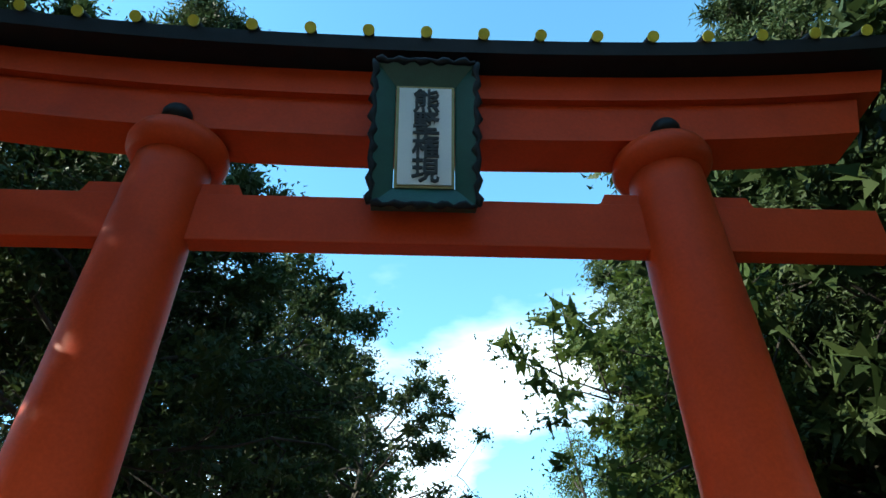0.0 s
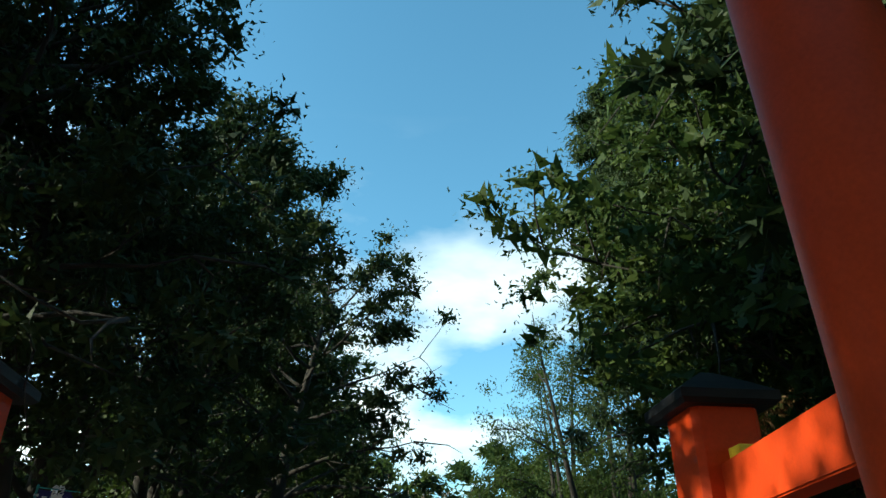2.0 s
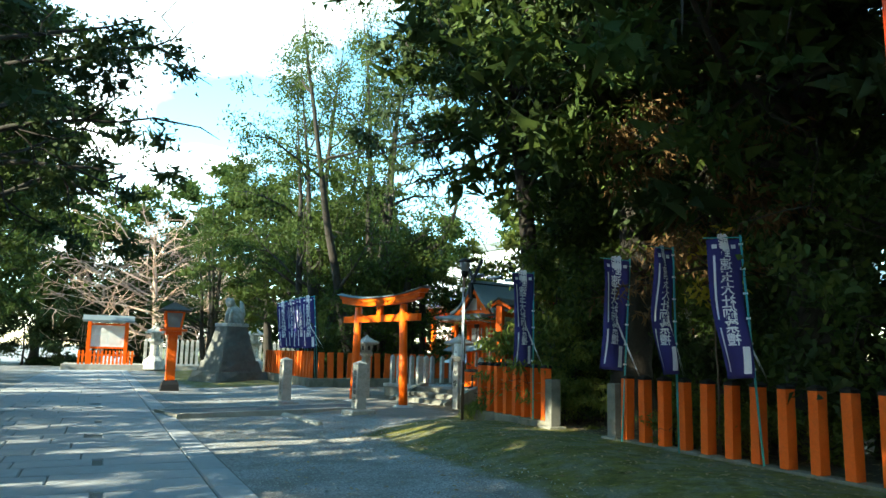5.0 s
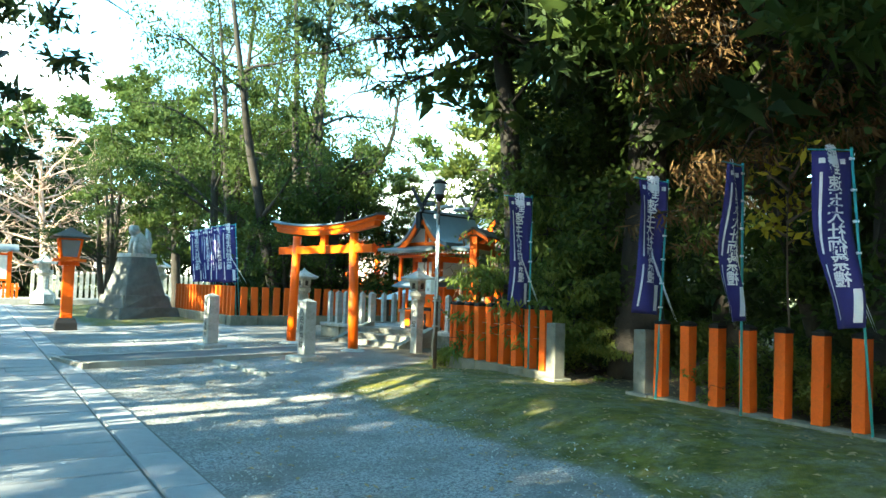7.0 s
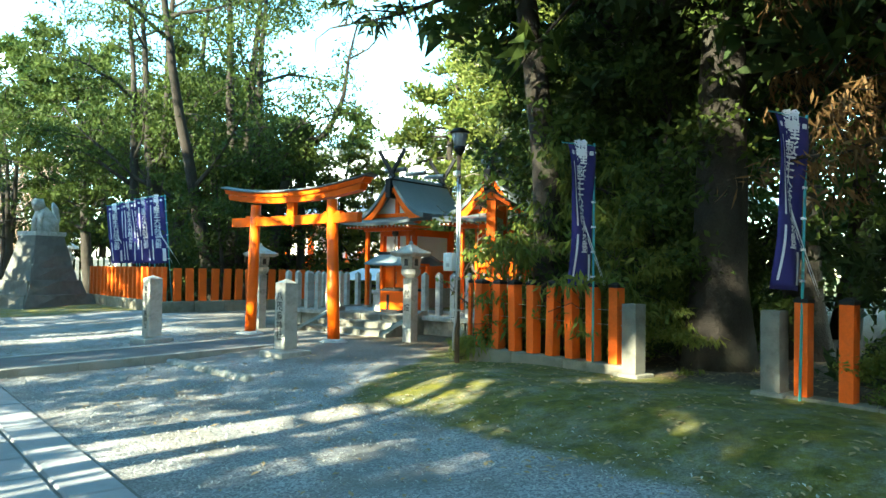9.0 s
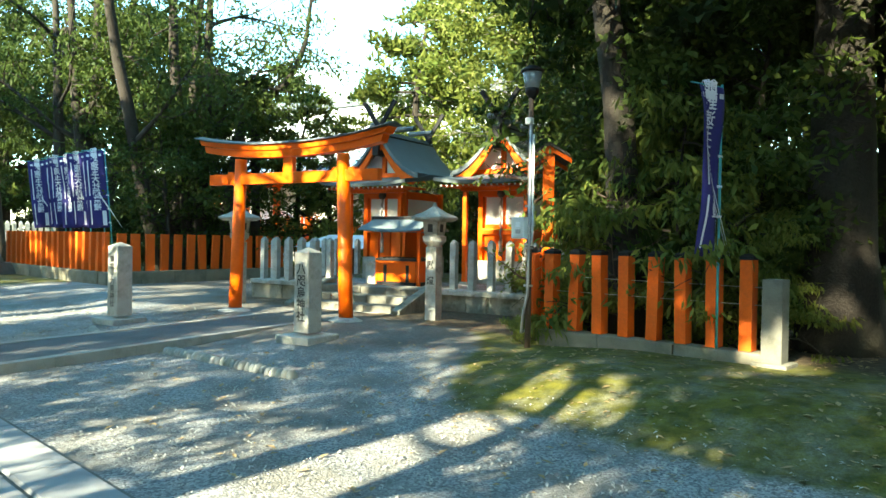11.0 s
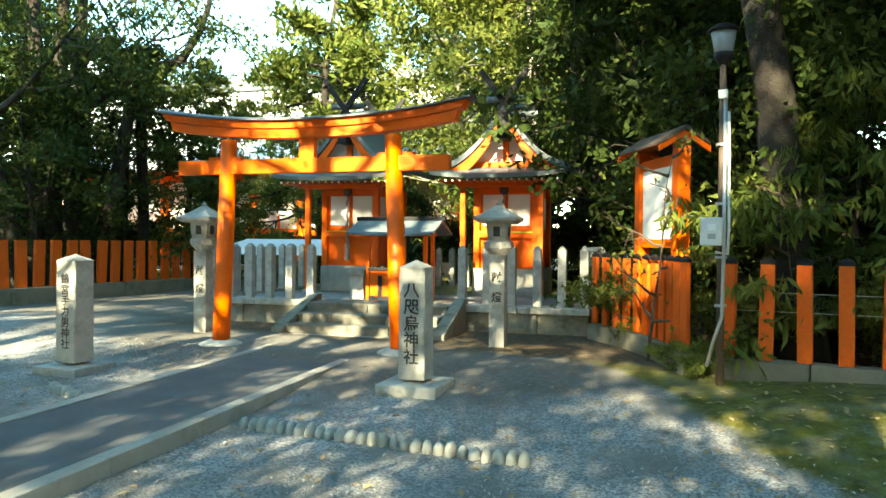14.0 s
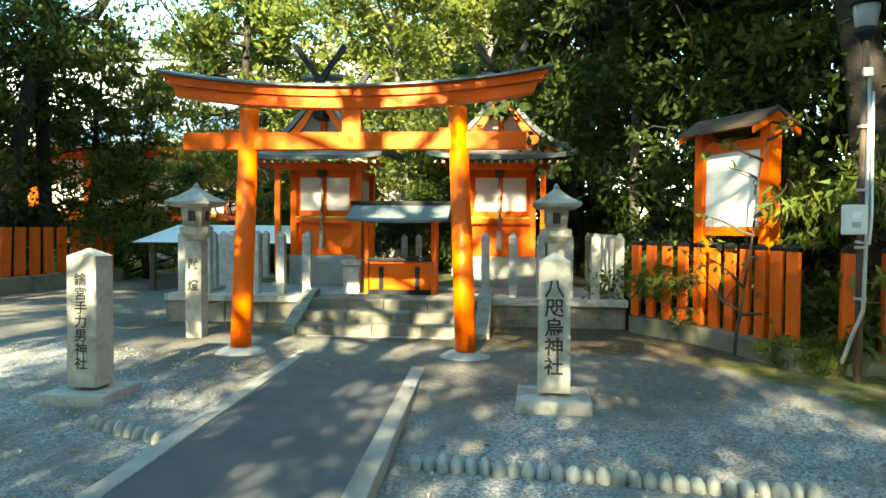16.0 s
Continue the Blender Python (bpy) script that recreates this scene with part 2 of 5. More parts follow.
def loft(bm, rings, caps=True, closed=True):
    vs = [[bm.verts.new(p) for p in r] for r in rings]
    n = len(vs[0])
    for a, b in zip(vs, vs[1:]):
        for i in range(n if closed else n - 1):
            bm.faces.new((a[i], a[(i + 1) % n], b[(i + 1) % n], b[i]))
    if caps and closed:
        bm.faces.new(vs[0][::-1])
        bm.faces.new(vs[-1])
    return bm


def tube(bm, pts, radii, seg=8):
    """A round tube through points."""
    pts = [Vector(p) for p in pts]
    rings = []
    for i, p in enumerate(pts):
        d = (pts[min(i + 1, len(pts) - 1)] - pts[max(i - 1, 0)]).normalized()
        a = d.cross(Vector((0.31, 0.95, 0.05)) if abs(d.z) > 0.5 else Vector((0, 0, 1))).normalized()
        b = d.cross(a)
        r = radii[i] if isinstance(radii, (list, tuple)) else radii
        rings.append([p + (a * math.cos(t) + b * math.sin(t)) * r for t in (2 * math.pi * k / seg for k in range(seg))])
    return loft(bm, rings)


def turned(bm, prof, seg=24, m=None, start=0.0):
    """A turned body from (radius, height) pairs."""
    rings = [[(r * math.cos(start + 2 * math.pi * k / seg), r * math.sin(start + 2 * math.pi * k / seg), z) for k in range(seg)] for r, z in prof]
    if m is not None:
        rings = [[m @ Vector(p) for p in r] for r in rings]
    return loft(bm, rings)


def prism(bm, poly, way):
    """A polygon pushed along a vector."""
    w = Vector(way)
    return loft(bm, [[Vector(p) for p in poly], [Vector(p) + w for p in poly]])


def sm(t):
    t = min(1, max(0, t))
    return t * t * (3 - 2 * t)


def text_mesh(body, size, spacing=1.0):
    """Vertices and faces of upright writing, one character above the other, centred."""
    cu = bpy.data.curves.new("writing", "FONT")
    cu.body = "\n".join(body)
    cu.size, cu.align_x, cu.space_line, cu.resolution_u = size, "CENTER", spacing, 2
    cu.offset = size * 0.018
    ob = new("writing", cu)
    me = bpy.data.meshes.new_from_object(ob)
    v = [tuple(q.co) for q in me.vertices]
    f = [tuple(p.vertices) for p in me.polygons]
    bpy.data.objects.remove(ob)
    bpy.data.meshes.remove(me)
    if v:
        ys = [p[1] for p in v]
        mid = (min(ys) + max(ys)) / 2
        v = [(p[0], p[1] - mid, 0) for p in v]
    return v, f


def writing(body, size, material, parent, m, spacing=1.0, label="", depth=0.0):
    """Writing on a face: m carries its x to the right and its y up."""
    v, f = text_mesh(body, size, spacing)
    me = bpy.data.meshes.new("lettering")
    me.from_pydata([tuple(m @ Vector(p)) for p in v], [], f)
    me.materials.append(material)
    ob = new("lettering", me)
    ob.parent = parent
    if depth:
        so = ob.modifiers.new("thick", "SOLIDIFY")
        so.thickness, so.offset = depth, 0
    return tagged(ob, label)


# local frame of the small shrine: x runs into it, y to its left-hand side
SH = pose(7.15, 25.67, 0, 0, 0, 12.6)


def at_sh(a, b, z=0.0, rz=0.0):
    return SH @ pose(a, b, z, 0, 0, rz)


def gh(x, y):
    """Height of the ground."""
    z = 0.115 * sm((x - 4.2) / 2.6)
    z += 0.10 * sm((x - 4.8) / 1.6) * sm((21.2 - y) / 1.6) * sm((y - 4) / 4)
    z += 0.085 * math.exp(-((x - 5.75) / 0.75) ** 2) * sm((20.6 - y) / 1.2) * sm((y - 6) / 4) * (0.8 + 0.4 * noise.noise(Vector((x * 0.4, y * 0.4, 3))))
    z += 0.012 * noise.noise(Vector((x * 0.7, y * 0.7, 0)))
    return z


# ---- ground ----
def ground_mat():
    m = bpy.data.materials.new("gravel moss and forest floor")
    m.use_nodes = True
    n, l = m.node_tree.nodes, m.node_tree.links
    b = n["Principled BSDF"]
    b.inputs["Roughness"].default_value = 0.9
    b.inputs["Specular IOR Level"].default_value = 0.25
    co = n.new("ShaderNodeTexCoord")
    sep = n.new("ShaderNodeSeparateXYZ")
    l.new(co.outputs["Object"], sep.inputs["Vector"])
    X, Y = sep.outputs["X"], sep.outputs["Y"]

    def nz(scale, detail=4, rough=0.55):
        q = n.new("ShaderNodeTexNoise")
        q.inputs["Scale"].default_value, q.inputs["Detail"].default_value, q.inputs["Roughness"].default_value = scale, detail, rough
        l.new(co.outputs["Object"], q.inputs["Vector"])
        return q.outputs["Fac"]

    def op(kind, a, c, d=None):
        q = n.new("ShaderNodeMath")
        q.operation = kind
        for i, v in enumerate((a, c, d)):
            if v is None:
                continue
            if isinstance(v, (int, float)):
                q.inputs[i].default_value = v
            else:
                l.new(v, q.inputs[i])
        return q.outputs["Value"]

    def step(v, lo, hi):
        q = n.new("ShaderNodeMapRange")
        q.interpolation_type = "SMOOTHSTEP"
        q.inputs["From Min"].default_value, q.inputs["From Max"].default_value = lo, hi
        l.new(v, q.inputs["Value"])
        return q.outputs["Result"]

    def blend(f, a, c):
        q = n.new("ShaderNodeMix")
        q.data_type = "RGBA"
        l.new(f, q.inputs["Factor"])
        for key, v in (("A", a), ("B", c)):
            if isinstance(v, tuple):
                q.inputs[key].default_value = (*v, 1)
            else:
                l.new(v, q.inputs[key])
        return q.outputs["Result"]

    wob = op("MULTIPLY_ADD", nz(0.9, 6, 0.65), 2.2, -1.1)
    # gravel
    vor = n.new("ShaderNodeTexVoronoi")
    vor.inputs["Scale"].default_value = 62
    l.new(co.outputs["Object"], vor.inputs["Vector"])
    hue = n.new("ShaderNodeSeparateColor")
    l.new(vor.outputs["Color"], hue.inputs["Color"])
    peb = blend(step(hue.outputs["Red"], 0.0, 1.0), (0.13, 0.135, 0.14), (0.36, 0.365, 0.36))
    peb = blend(step(nz(1.3, 6), 0.35, 0.75), peb, (0.15, 0.145, 0.13))
    peb = blend(op("MULTIPLY", step(nz(0.45, 5), 0.5, 0.7), 0.55), peb, (0.12, 0.105, 0.085))
    # moss beside the fence
    d1 = op("SUBTRACT", X, 4.6)
    d2 = op("SUBTRACT", op("SUBTRACT", X, 4.6), op("MULTIPLY", op("SUBTRACT", Y, 20.0), 1.3))
    moss = op("MINIMUM", d1, d2)
    moss = step(op("ADD", moss, op("MULTIPLY", wob, 0.55)), -0.12, 0.25)
    # far lawn
    far = op("MINIMUM", op("SUBTRACT", X, 3.2), op("SUBTRACT", Y, 36.0))
    far = step(op("ADD", far, wob), -0.3, 0.6)
    moss = op("MAXIMUM", moss, far)
    thin = step(nz(2.4, 7, 0.7), 0.36, 0.6)
    moss = op("MULTIPLY", moss, op("MULTIPLY_ADD", thin, 0.35, 0.65))
    mosscol = blend(step(nz(5, 7, 0.7), 0.3, 0.7), (0.045, 0.050, 0.007), (0.14, 0.127, 0.016))
    # forest floor
    dirt = op("MAXIMUM", op("SUBTRACT", X, 7.7), op("SUBTRACT", -3.0, X))
    dirt = step(op("ADD", dirt, op("MULTIPLY", wob, 0.3)), -0.1, 0.5)
    dirt = op("MULTIPLY", dirt, step(op("ADD", op("MULTIPLY", op("SUBTRACT", 30.0, Y), 0.4), wob), -0.2, 0.5))
    dirtcol = blend(step(nz(9, 8, 0.75), 0.35, 0.7), (0.045, 0.034, 0.022), (0.14, 0.10, 0.06))
    # bare earth round the stones
    ea = op("SUBTRACT", op("MULTIPLY_ADD", X, 1.0, -4.7), op("MULTIPLY", op("ABSOLUTE", op("SUBTRACT", Y, 25.0), 0), 0.32))
    earth = op("MULTIPLY", step(op("ADD", ea, op("MULTIPLY", wob, 0.8)), -0.1, 0.9), 0.75)
    earthcol = blend(step(nz(16, 6, 0.7), 0.3, 0.75), (0.075, 0.066, 0.053), (0.16, 0.145, 0.12))
    col = blend(earth, peb, earthcol)
    col = blend(moss, col, mosscol)
    col = blend(dirt, col, dirtcol)
    l.new(col, b.inputs["Base Color"])
    hgt = op("ADD", op("MULTIPLY", vor.outputs["Distance"], -0.6), op("MULTIPLY", nz(60, 5), 0.8))
    bp = n.new("ShaderNodeBump")
    bp.inputs["Strength"].default_value, bp.inputs["Distance"].default_value = 0.6, 0.018
    l.new(hgt, bp.inputs["Height"])
    l.new(bp.outputs["Normal"], b.inputs["Normal"])
    return m


M_ground = ground_mat()


def axis_steps(lo, hi, fine, outer):
    v = [lo + fine * i for i in range(int((hi - lo) / fine) + 1)]
    return [-outer, -outer * 0.4, lo - 60, lo - 25, lo - 8] + v + [hi + 8, hi + 25, hi + 60, outer * 0.4, outer]


def build_ground():
    xs, ys = axis_steps(-6, 16, 0.25, 1500), axis_steps(-4, 46, 0.25, 1500)
    v = [(x, y, gh(x, y)) for y in ys for x in xs]
    w = len(xs)
    f = [(j * w + i, j * w + i + 1, (j + 1) * w + i + 1, (j + 1) * w + i) for j in range(len(ys) - 1) for i in range(w - 1)]
    me = bpy.data.meshes.new("ground")
    me.from_pydata(v, [], f)
    me.materials.append(M_ground)
    me.shade_smooth()
    tagged(new("ground", me), "grey gravel with yellow green moss and bare earth", "ground", kind="structure")


build_ground()


# ---- paved way ----
def stone_piece(lx, ly, h=0.06, bev=0.012):
    bm = bmesh.new()
    x, y = lx / 2, ly / 2
    rings = [[(-x, -y, -h), (x, -y, -h), (x, y, -h), (-x, y, -h)],
             [(-x, -y, -bev), (x, -y, -bev), (x, y, -bev), (-x, y, -bev)],
             [(-x + bev, -y + bev, 0), (x - bev, -y + bev, 0), (x - bev, y - bev, 0), (-x + bev, y - bev, 0)]]
    loft(bm, rings)
    return obj("paving_slab", bm, M_slab)


def build_paving():
    way = solid("pavement", B(-2.35, 1.80, -6, 60, -0.10, 0.008), M_stone_dark, "stone paved approach way with dark joints", "paving", "structure")
    rng = random.Random(5)
    meshes = {w: stone_piece(w - 0.022, 0.578) for w in (0.6, 0.75, 0.9, 1.05)}
    edge = stone_piece(0.36, 1.19, 0.08, 0.015)
    far_v, far_f = [], []

    def put(me, x, y, near):
        z = 0.030 + rng.uniform(-0.004, 0.004)
        if near:
            ob = new("paving_slab", me)
            ob.parent = way
            ob.matrix_basis = pose(x, y, z, rng.uniform(-0.3, 0.3), rng.uniform(-0.3, 0.3), 0)
        else:
            o = len(far_v)
            far_v.extend((p.co.x + x, p.co.y + y, p.co.z + z) for p in me.vertices)
            far_f.extend(tuple(o + i for i in p.vertices) for p in me.polygons)

    y = -5.7
    while y < 59:
        x = -2.0 - rng.choice((0, 0.15, 0.3, 0.45))
        first = True
        while x < 1.40 - 0.05:
            w = rng.choice((0.6, 0.75, 0.9, 0.9, 1.05))
            room = 1.40 - x
            if room < w + 0.5:
                w = min((0.6, 0.75, 0.9, 1.05), key=lambda q: abs(q - room))
                put(meshes[w], 1.40 - w / 2, y, 8 < y < 27)
                break
            put(meshes[w], x + w / 2, y, 8 < y < 27 and x > -1.6)
            x += w
        y += 0.6
    y = -5.4
    while y < 59:
        put(edge, 1.595, y, 8 < y < 30)
        put(edge, -2.2, y, False)
        y += 1.2
    me = bpy.data.meshes.new("paving_slab_field")
    me.from_pydata(far_v, [], far_f)
    me.materials.append(M_slab)
    ob = new("paving_slab_field", me)
    ob.parent = way
    tagged(ob, kind="stuff")


def build_side_path():
    """Raised asphalt path to the small shrine, with concrete edging."""
    m = at_sh(0, 0.13, 0, 1.8)
    bm = bmesh.new()
    bx(bm, -5.55, 1.02, -0.60, 0.60, -0.05, 0.100)
    p = solid("side_path", bm, M_asph, "raised grey asphalt path with pale concrete edging", "path", "structure", m=m)
    for s in (-1, 1):
        a = -5.6
        while a < 0.95:
            b2 = min(a + 0.98, 1.02)
            y0, y1 = sorted((s * 0.60, s * 0.73))
            part("edging", B(a + 0.004, b2, y0, y1, -0.05, 0.112, 0.008), M_conc, p)
            a = b2
    part("end_edging", B(-5.70, -5.6, -0.73, 0.73, -0.05, 0.105, 0.01), M_conc, p)
    part("threshold", B(1.03, 1.14, -0.9, 0.9, -0.05, 0.125, 0.01), M_conc, p)


build_paving()
build_side_path()


# ---- great torii ----
TB = pose(0.35, 5.42, 0, 0, 0, 3.0)


def build_big_torii():
    t = thing("great_torii", TB, "tall dull red gate with black roof and yellow rafter ends", "torii")
    cz = 0.33

    def lift(x):
        return cz * (abs(x) / 5.1) ** 2.4

    def beam(bm, half, y0, y1, z0, z1, n=28, cut=0.0):
        rings = []
        for i in range(n + 1):
            x = -half + 2 * half * i / n
            rings.append([(x, y0, z0 + lift(x)), (x, y1, z0 + lift(x)), (x * (1 + cut), y1, z1 + lift(x)), (x * (1 + cut), y0, z1 + lift(x))])
        return loft(bm, rings)

    for s in (-1, 1):
        bm = bmesh.new()
        bxx = 2.80 if s > 0 else -3.02
        base, top = Vector((bxx, 0, 0)), Vector((s * 2.49, 0, 6.62))
        d = top - base
        q = d.to_track_quat("Z", "Y").to_matrix().to_4x4()
        mm = Matrix.Translation(base) @ q
        turned(bm, [(0.46, -0.1), (0.455, 0.5), (0.43, 3.0), (0.385, 6.0), (0.37, 6.62)], 48, mm)
        part("pillar", bm, M_verm_big, t, smooth=True)
        bm = bmesh.new()
        turned(bm, [(0.37, 6.30), (0.45, 6.34), (0.505, 6.42), (0.515, 6.50), (0.49, 6.585), (0.43, 6.63), (0.30, 6.65)], 48, mm)
        part("pillar_collar", bm, M_verm_big, t, smooth=True)
        bm = bmesh.new()
        turned(bm, [(0.150, 0.0), (0.150, 0.10), (0.12, 0.16), (0.04, 0.19)], 20, pose(s * 2.49, -0.30, 6.645))
        part("pillar_cap", bm, M_black, t, "black domed metal cap", smooth=True)
        bm = bmesh.new()
        turned(bm, [(0.62, -0.1), (0.62, 0.12), (0.55, 0.24), (0.48, 0.28)], 32, pose(bxx, 0, 0))
        part("pillar_base", bm, M_stone, t, "pale stone base ring", smooth=True)
        for w in (-1, 1):
            bm = bmesh.new()
            x0 = s * 2.53 + w * 0.30
            x1 = x0 + w * 0.42
            prism(bm, [(x0, -0.085, 5.90), (x1 + w * 0.06, -0.085, 5.90), (x1, -0.085, 6.03), (x0, -0.085, 6.03)], (0, 0.17, 0))
            part("wedge", bm, M_verm_big, t)
        # rear leg and its tie beams
        lx, ly = (3.11 if s > 0 else -3.37), 3.19
        bm = bmesh.new()
        r, c = 0.308, 0.055
        ring = [(-r + c, -r), (r - c, -r), (r, -r + c), (r, r - c), (r - c, r), (-r + c, r), (-r, r - c), (-r, -r + c)]
        loft(bm, [[(lx + x, ly + y, z) for x, y in ring] for z in (-0.1, 3.20)])
        part("rear_leg", bm, M_verm_big, t, "square red leg with chamfered corners")
        bm = bmesh.new()
        loft(bm, [[(lx + k * x, ly + k * y, z) for x, y in ((-1, -1), (1, -1), (1, 1), (-1, 1))] for k, z in ((0.41, 3.17), (0.45, 3.21), (0.45, 3.29), (0.30, 3.40), (0.06, 3.56), (0.02, 3.57))])
        part("leg_roof", bm, M_black, t, "black hipped cap")
        for z0, z1, w in ((2.25, 2.68, 0.115), (0.94, 1.50, 0.20)):
            xa, xb = bxx, lx + s * 0.06
            rings = [[(x - w, y, z0), (x + w, y, z0), (x + w, y, z1), (x - w, y, z1)] for x, y in ((xa, 0.35), (xb, ly + r + 0.06))]
            bm = loft(bmesh.new(), rings)
            bmesh.ops.bevel(bm, geom=bm.edges[:], offset=0.015, segments=2, affect="EDGES")
            part("tie_beam", bm, M_verm_big, t)
            xw, yy = xb - s * 0.01, ly - r - 0.10
            part("beam_wedge", B(xw - w * 0.85, xw + w * 0.85, yy - 0.10, yy + 0.10, z1 - 0.01, z1 + 0.125, 0.01), M_yellow, t, "yellow wooden wedge")
    part("tie_rail", B(-4.55, 4.55, -0.10, 0.10, 5.36, 5.90, 0.012), M_verm_big, t)
    part("lower_lintel", beam(bmesh.new(), 4.62, -0.25, 0.25, 6.580, 7.080, cut=0.03), M_verm_big, t)
    part("upper_lintel", beam(bmesh.new(), 5.0, -0.33, 0.33, 7.085, 7.440, cut=0.03), M_verm_big, t)
    bm = bmesh.new()
    n = 28
    rings = []
    for i in range(n + 1):
        x = -5.35 + 10.7 * i / n
        z = lift(x)
        rings.append([(x, -0.62, 7.460 + z), (x, 0.62, 7.460 + z), (x, 0.66, 7.620 + z), (x, 0.10, 7.940 + z), (x, -0.10, 7.940 + z), (x, -0.66, 7.620 + z)])
    part("roof", loft(bm, rings), M_black, t, "black roof with upswept ends")
    for i in range(-8, 9):
        x = i * 0.605
        z = lift(x)
        bm = bmesh.new()
        tube(bm, [(x, -0.70, 7.660 + z), (x, -0.1, 7.970 + z)], 0.055, 10)
        batten = part("roof_batten", bm, M_black, t, smooth=True)
        bm = bmesh.new()
        tube(bm, [(x, -0.715, 7.652 + z), (x, -0.695, 7.664 + z)], 0.062, 14)
        part("batten_end", bm, M_yellow, batten, "yellow end cap")
    # name tablet
    g = thing("name_tablet", TB @ pose(0.0, -0.20, 5.68, 13.5, 0, 0), "green framed shrine name tablet with white panel", "sign")
    w, h, d = 0.50, 1.60, 0.13
    iw, i0, i1 = 0.30, 0.22, 1.36
    for name, a, b, c, e in (("frame_side", (-w, 0), (-iw, i0), (-iw, i1), (-w, h)), ("frame_side", (w, 0), (w, h), (iw, i1), (iw, i0)),
                             ("frame_top", (-w, h), (-iw, i1), (iw, i1), (w, h)), ("frame_bottom", (-w, 0), (w, 0), (iw, i0), (-iw, i0))):
        bm = bmesh.new()
        ring = [a, b, c, e]

        def dep(p):
            return -d if abs(p[0]) > iw + 0.01 else -0.02
        vs = [(x, dep((x, z)), z) for x, z in ring]
        vb = [(x, 0.03, z) for x, z in ring]
        loft(bm, [vb, vs])
        part(name, bm, M_green, g)
    for sx in (-1, 1):
        bm = bmesh.new()
        pts = [(sx * (w + 0.01 + 0.018 * math.sin(k * 1.9)), -d - 0.005, h * k / 24) for k in range(25)]
        tube(bm, pts, [0.032 + 0.014 * math.sin(k * 2.3) for k in range(25)], 8)
        part("carved_edge", bm, M_black, g, "dark carved border", smooth=True)
    for zz in (0.0, h):
        bm = bmesh.new()
        pts = [(-w + 2 * w * k / 18, -d - 0.005, zz + 0.015 * math.sin(k * 2.1)) for k in range(19)]
        tube(bm, pts, [0.032 + 0.014 * math.sin(k * 1.7) for k in range(19)], 8)
        part("carved_edge", bm, M_black, g, "dark carved border", smooth=True)
    part("panel_rim", B(-0.292, 0.292, -0.035, 0.0, i0, i1), M_gold, g)
    part("panel", B(-0.262, 0.262, -0.052, -0.036, i0 + 0.03, i1 - 0.03), M_white, g, "white lettered panel")
    mm = Matrix.Translation((0.01, -0.062, (i0 + i1) / 2)) @ pose(0, 0, 0, 90, 0, 0)
    writing("熊墅権現", 0.275, M_ink, g, mm, 0.94, "raised dark lettering", depth=0.02)


build_big_torii()


# ---- small shrine precinct ----
def build_small_torii():
    t = thing("torii", at_sh(-0.09, 0.235, 0.0), "bright vermilion wooden torii on rounded stone footings", "torii")
    z0 = 0.14

    def lift(y):
        return 0.16 * (abs(y) / 2.0) ** 2.2
    for s in (-1, 1):
        base, top = Vector((0, s * 1.22, z0)), Vector((0, s * 1.115, 2.72))
        mm = Matrix.Translation(base) @ (top - base).to_track_quat("Z", "Y").to_matrix().to_4x4()
        part("pillar", turned(bmesh.new(), [(0.112, -0.02), (0.110, 0.6), (0.100, 2.58)], 28, mm), M_verm, t, smooth=True)
        bm = bmesh.new()
        turned(bm, [(0.30, -0.06), (0.305, 0.04), (0.27, 0.12), (0.17, 0.165), (0.12, 0.17)], 24)
        for v in bm.verts:
            k = noise.noise(v.co * 4 + Vector((s * 3, 0, 0)))
            v.co *= 1 + 0.06 * k
            v.co += Vector((0, s * 1.22, 0))
        part("footing", bm, M_stone, t, "rounded pale stone footing", smooth=True)
        for w in (-1, 1):
            y = s * 1.155 + w * 0.165
            part("wedge", B(-0.05, 0.05, y - 0.065, y + 0.065, 2.465, 2.505, 0.004), M_verm, t)
    part("tie_rail", B(-0.062, 0.062, -1.83, 1.83, 2.285, 2.465, 0.006), M_verm, t)
    part("centre_strut", B(-0.05, 0.05, -0.10, 0.10, 2.466, 2.72, 0.004), M_verm, t)

    def beam(half, x0, x1, za, zb, cut):
        rings = []
        for i in range(25):
            y = -half + 2 * half * i / 24
            rings.append([(x0, y, za + lift(y)), (x1, y, za + lift(y)), (x1, y * cut, zb + lift(y)), (x0, y * cut, zb + lift(y))])
        return loft(bmesh.new(), rings)
    part("lower_lintel", beam(1.90, -0.085, 0.085, 2.715, 2.83, 1.02), M_verm, t)
    part("upper_lintel", beam(1.98, -0.115, 0.115, 2.832, 2.925, 1.035), M_verm, t)
    rings = []
    for i in range(25):
        y = -2.10 + 4.20 * i / 24
        z = lift(y)
        rings.append([(-0.17, y, 2.925 + z), (0.17, y, 2.925 + z), (0.17, y, 2.945 + z), (0, y, 2.985 + z), (-0.17, y, 2.945 + z)])
    part("roof", loft(bmesh.new(), rings), M_copper, t, "thin grey copper cap with upswept ends")


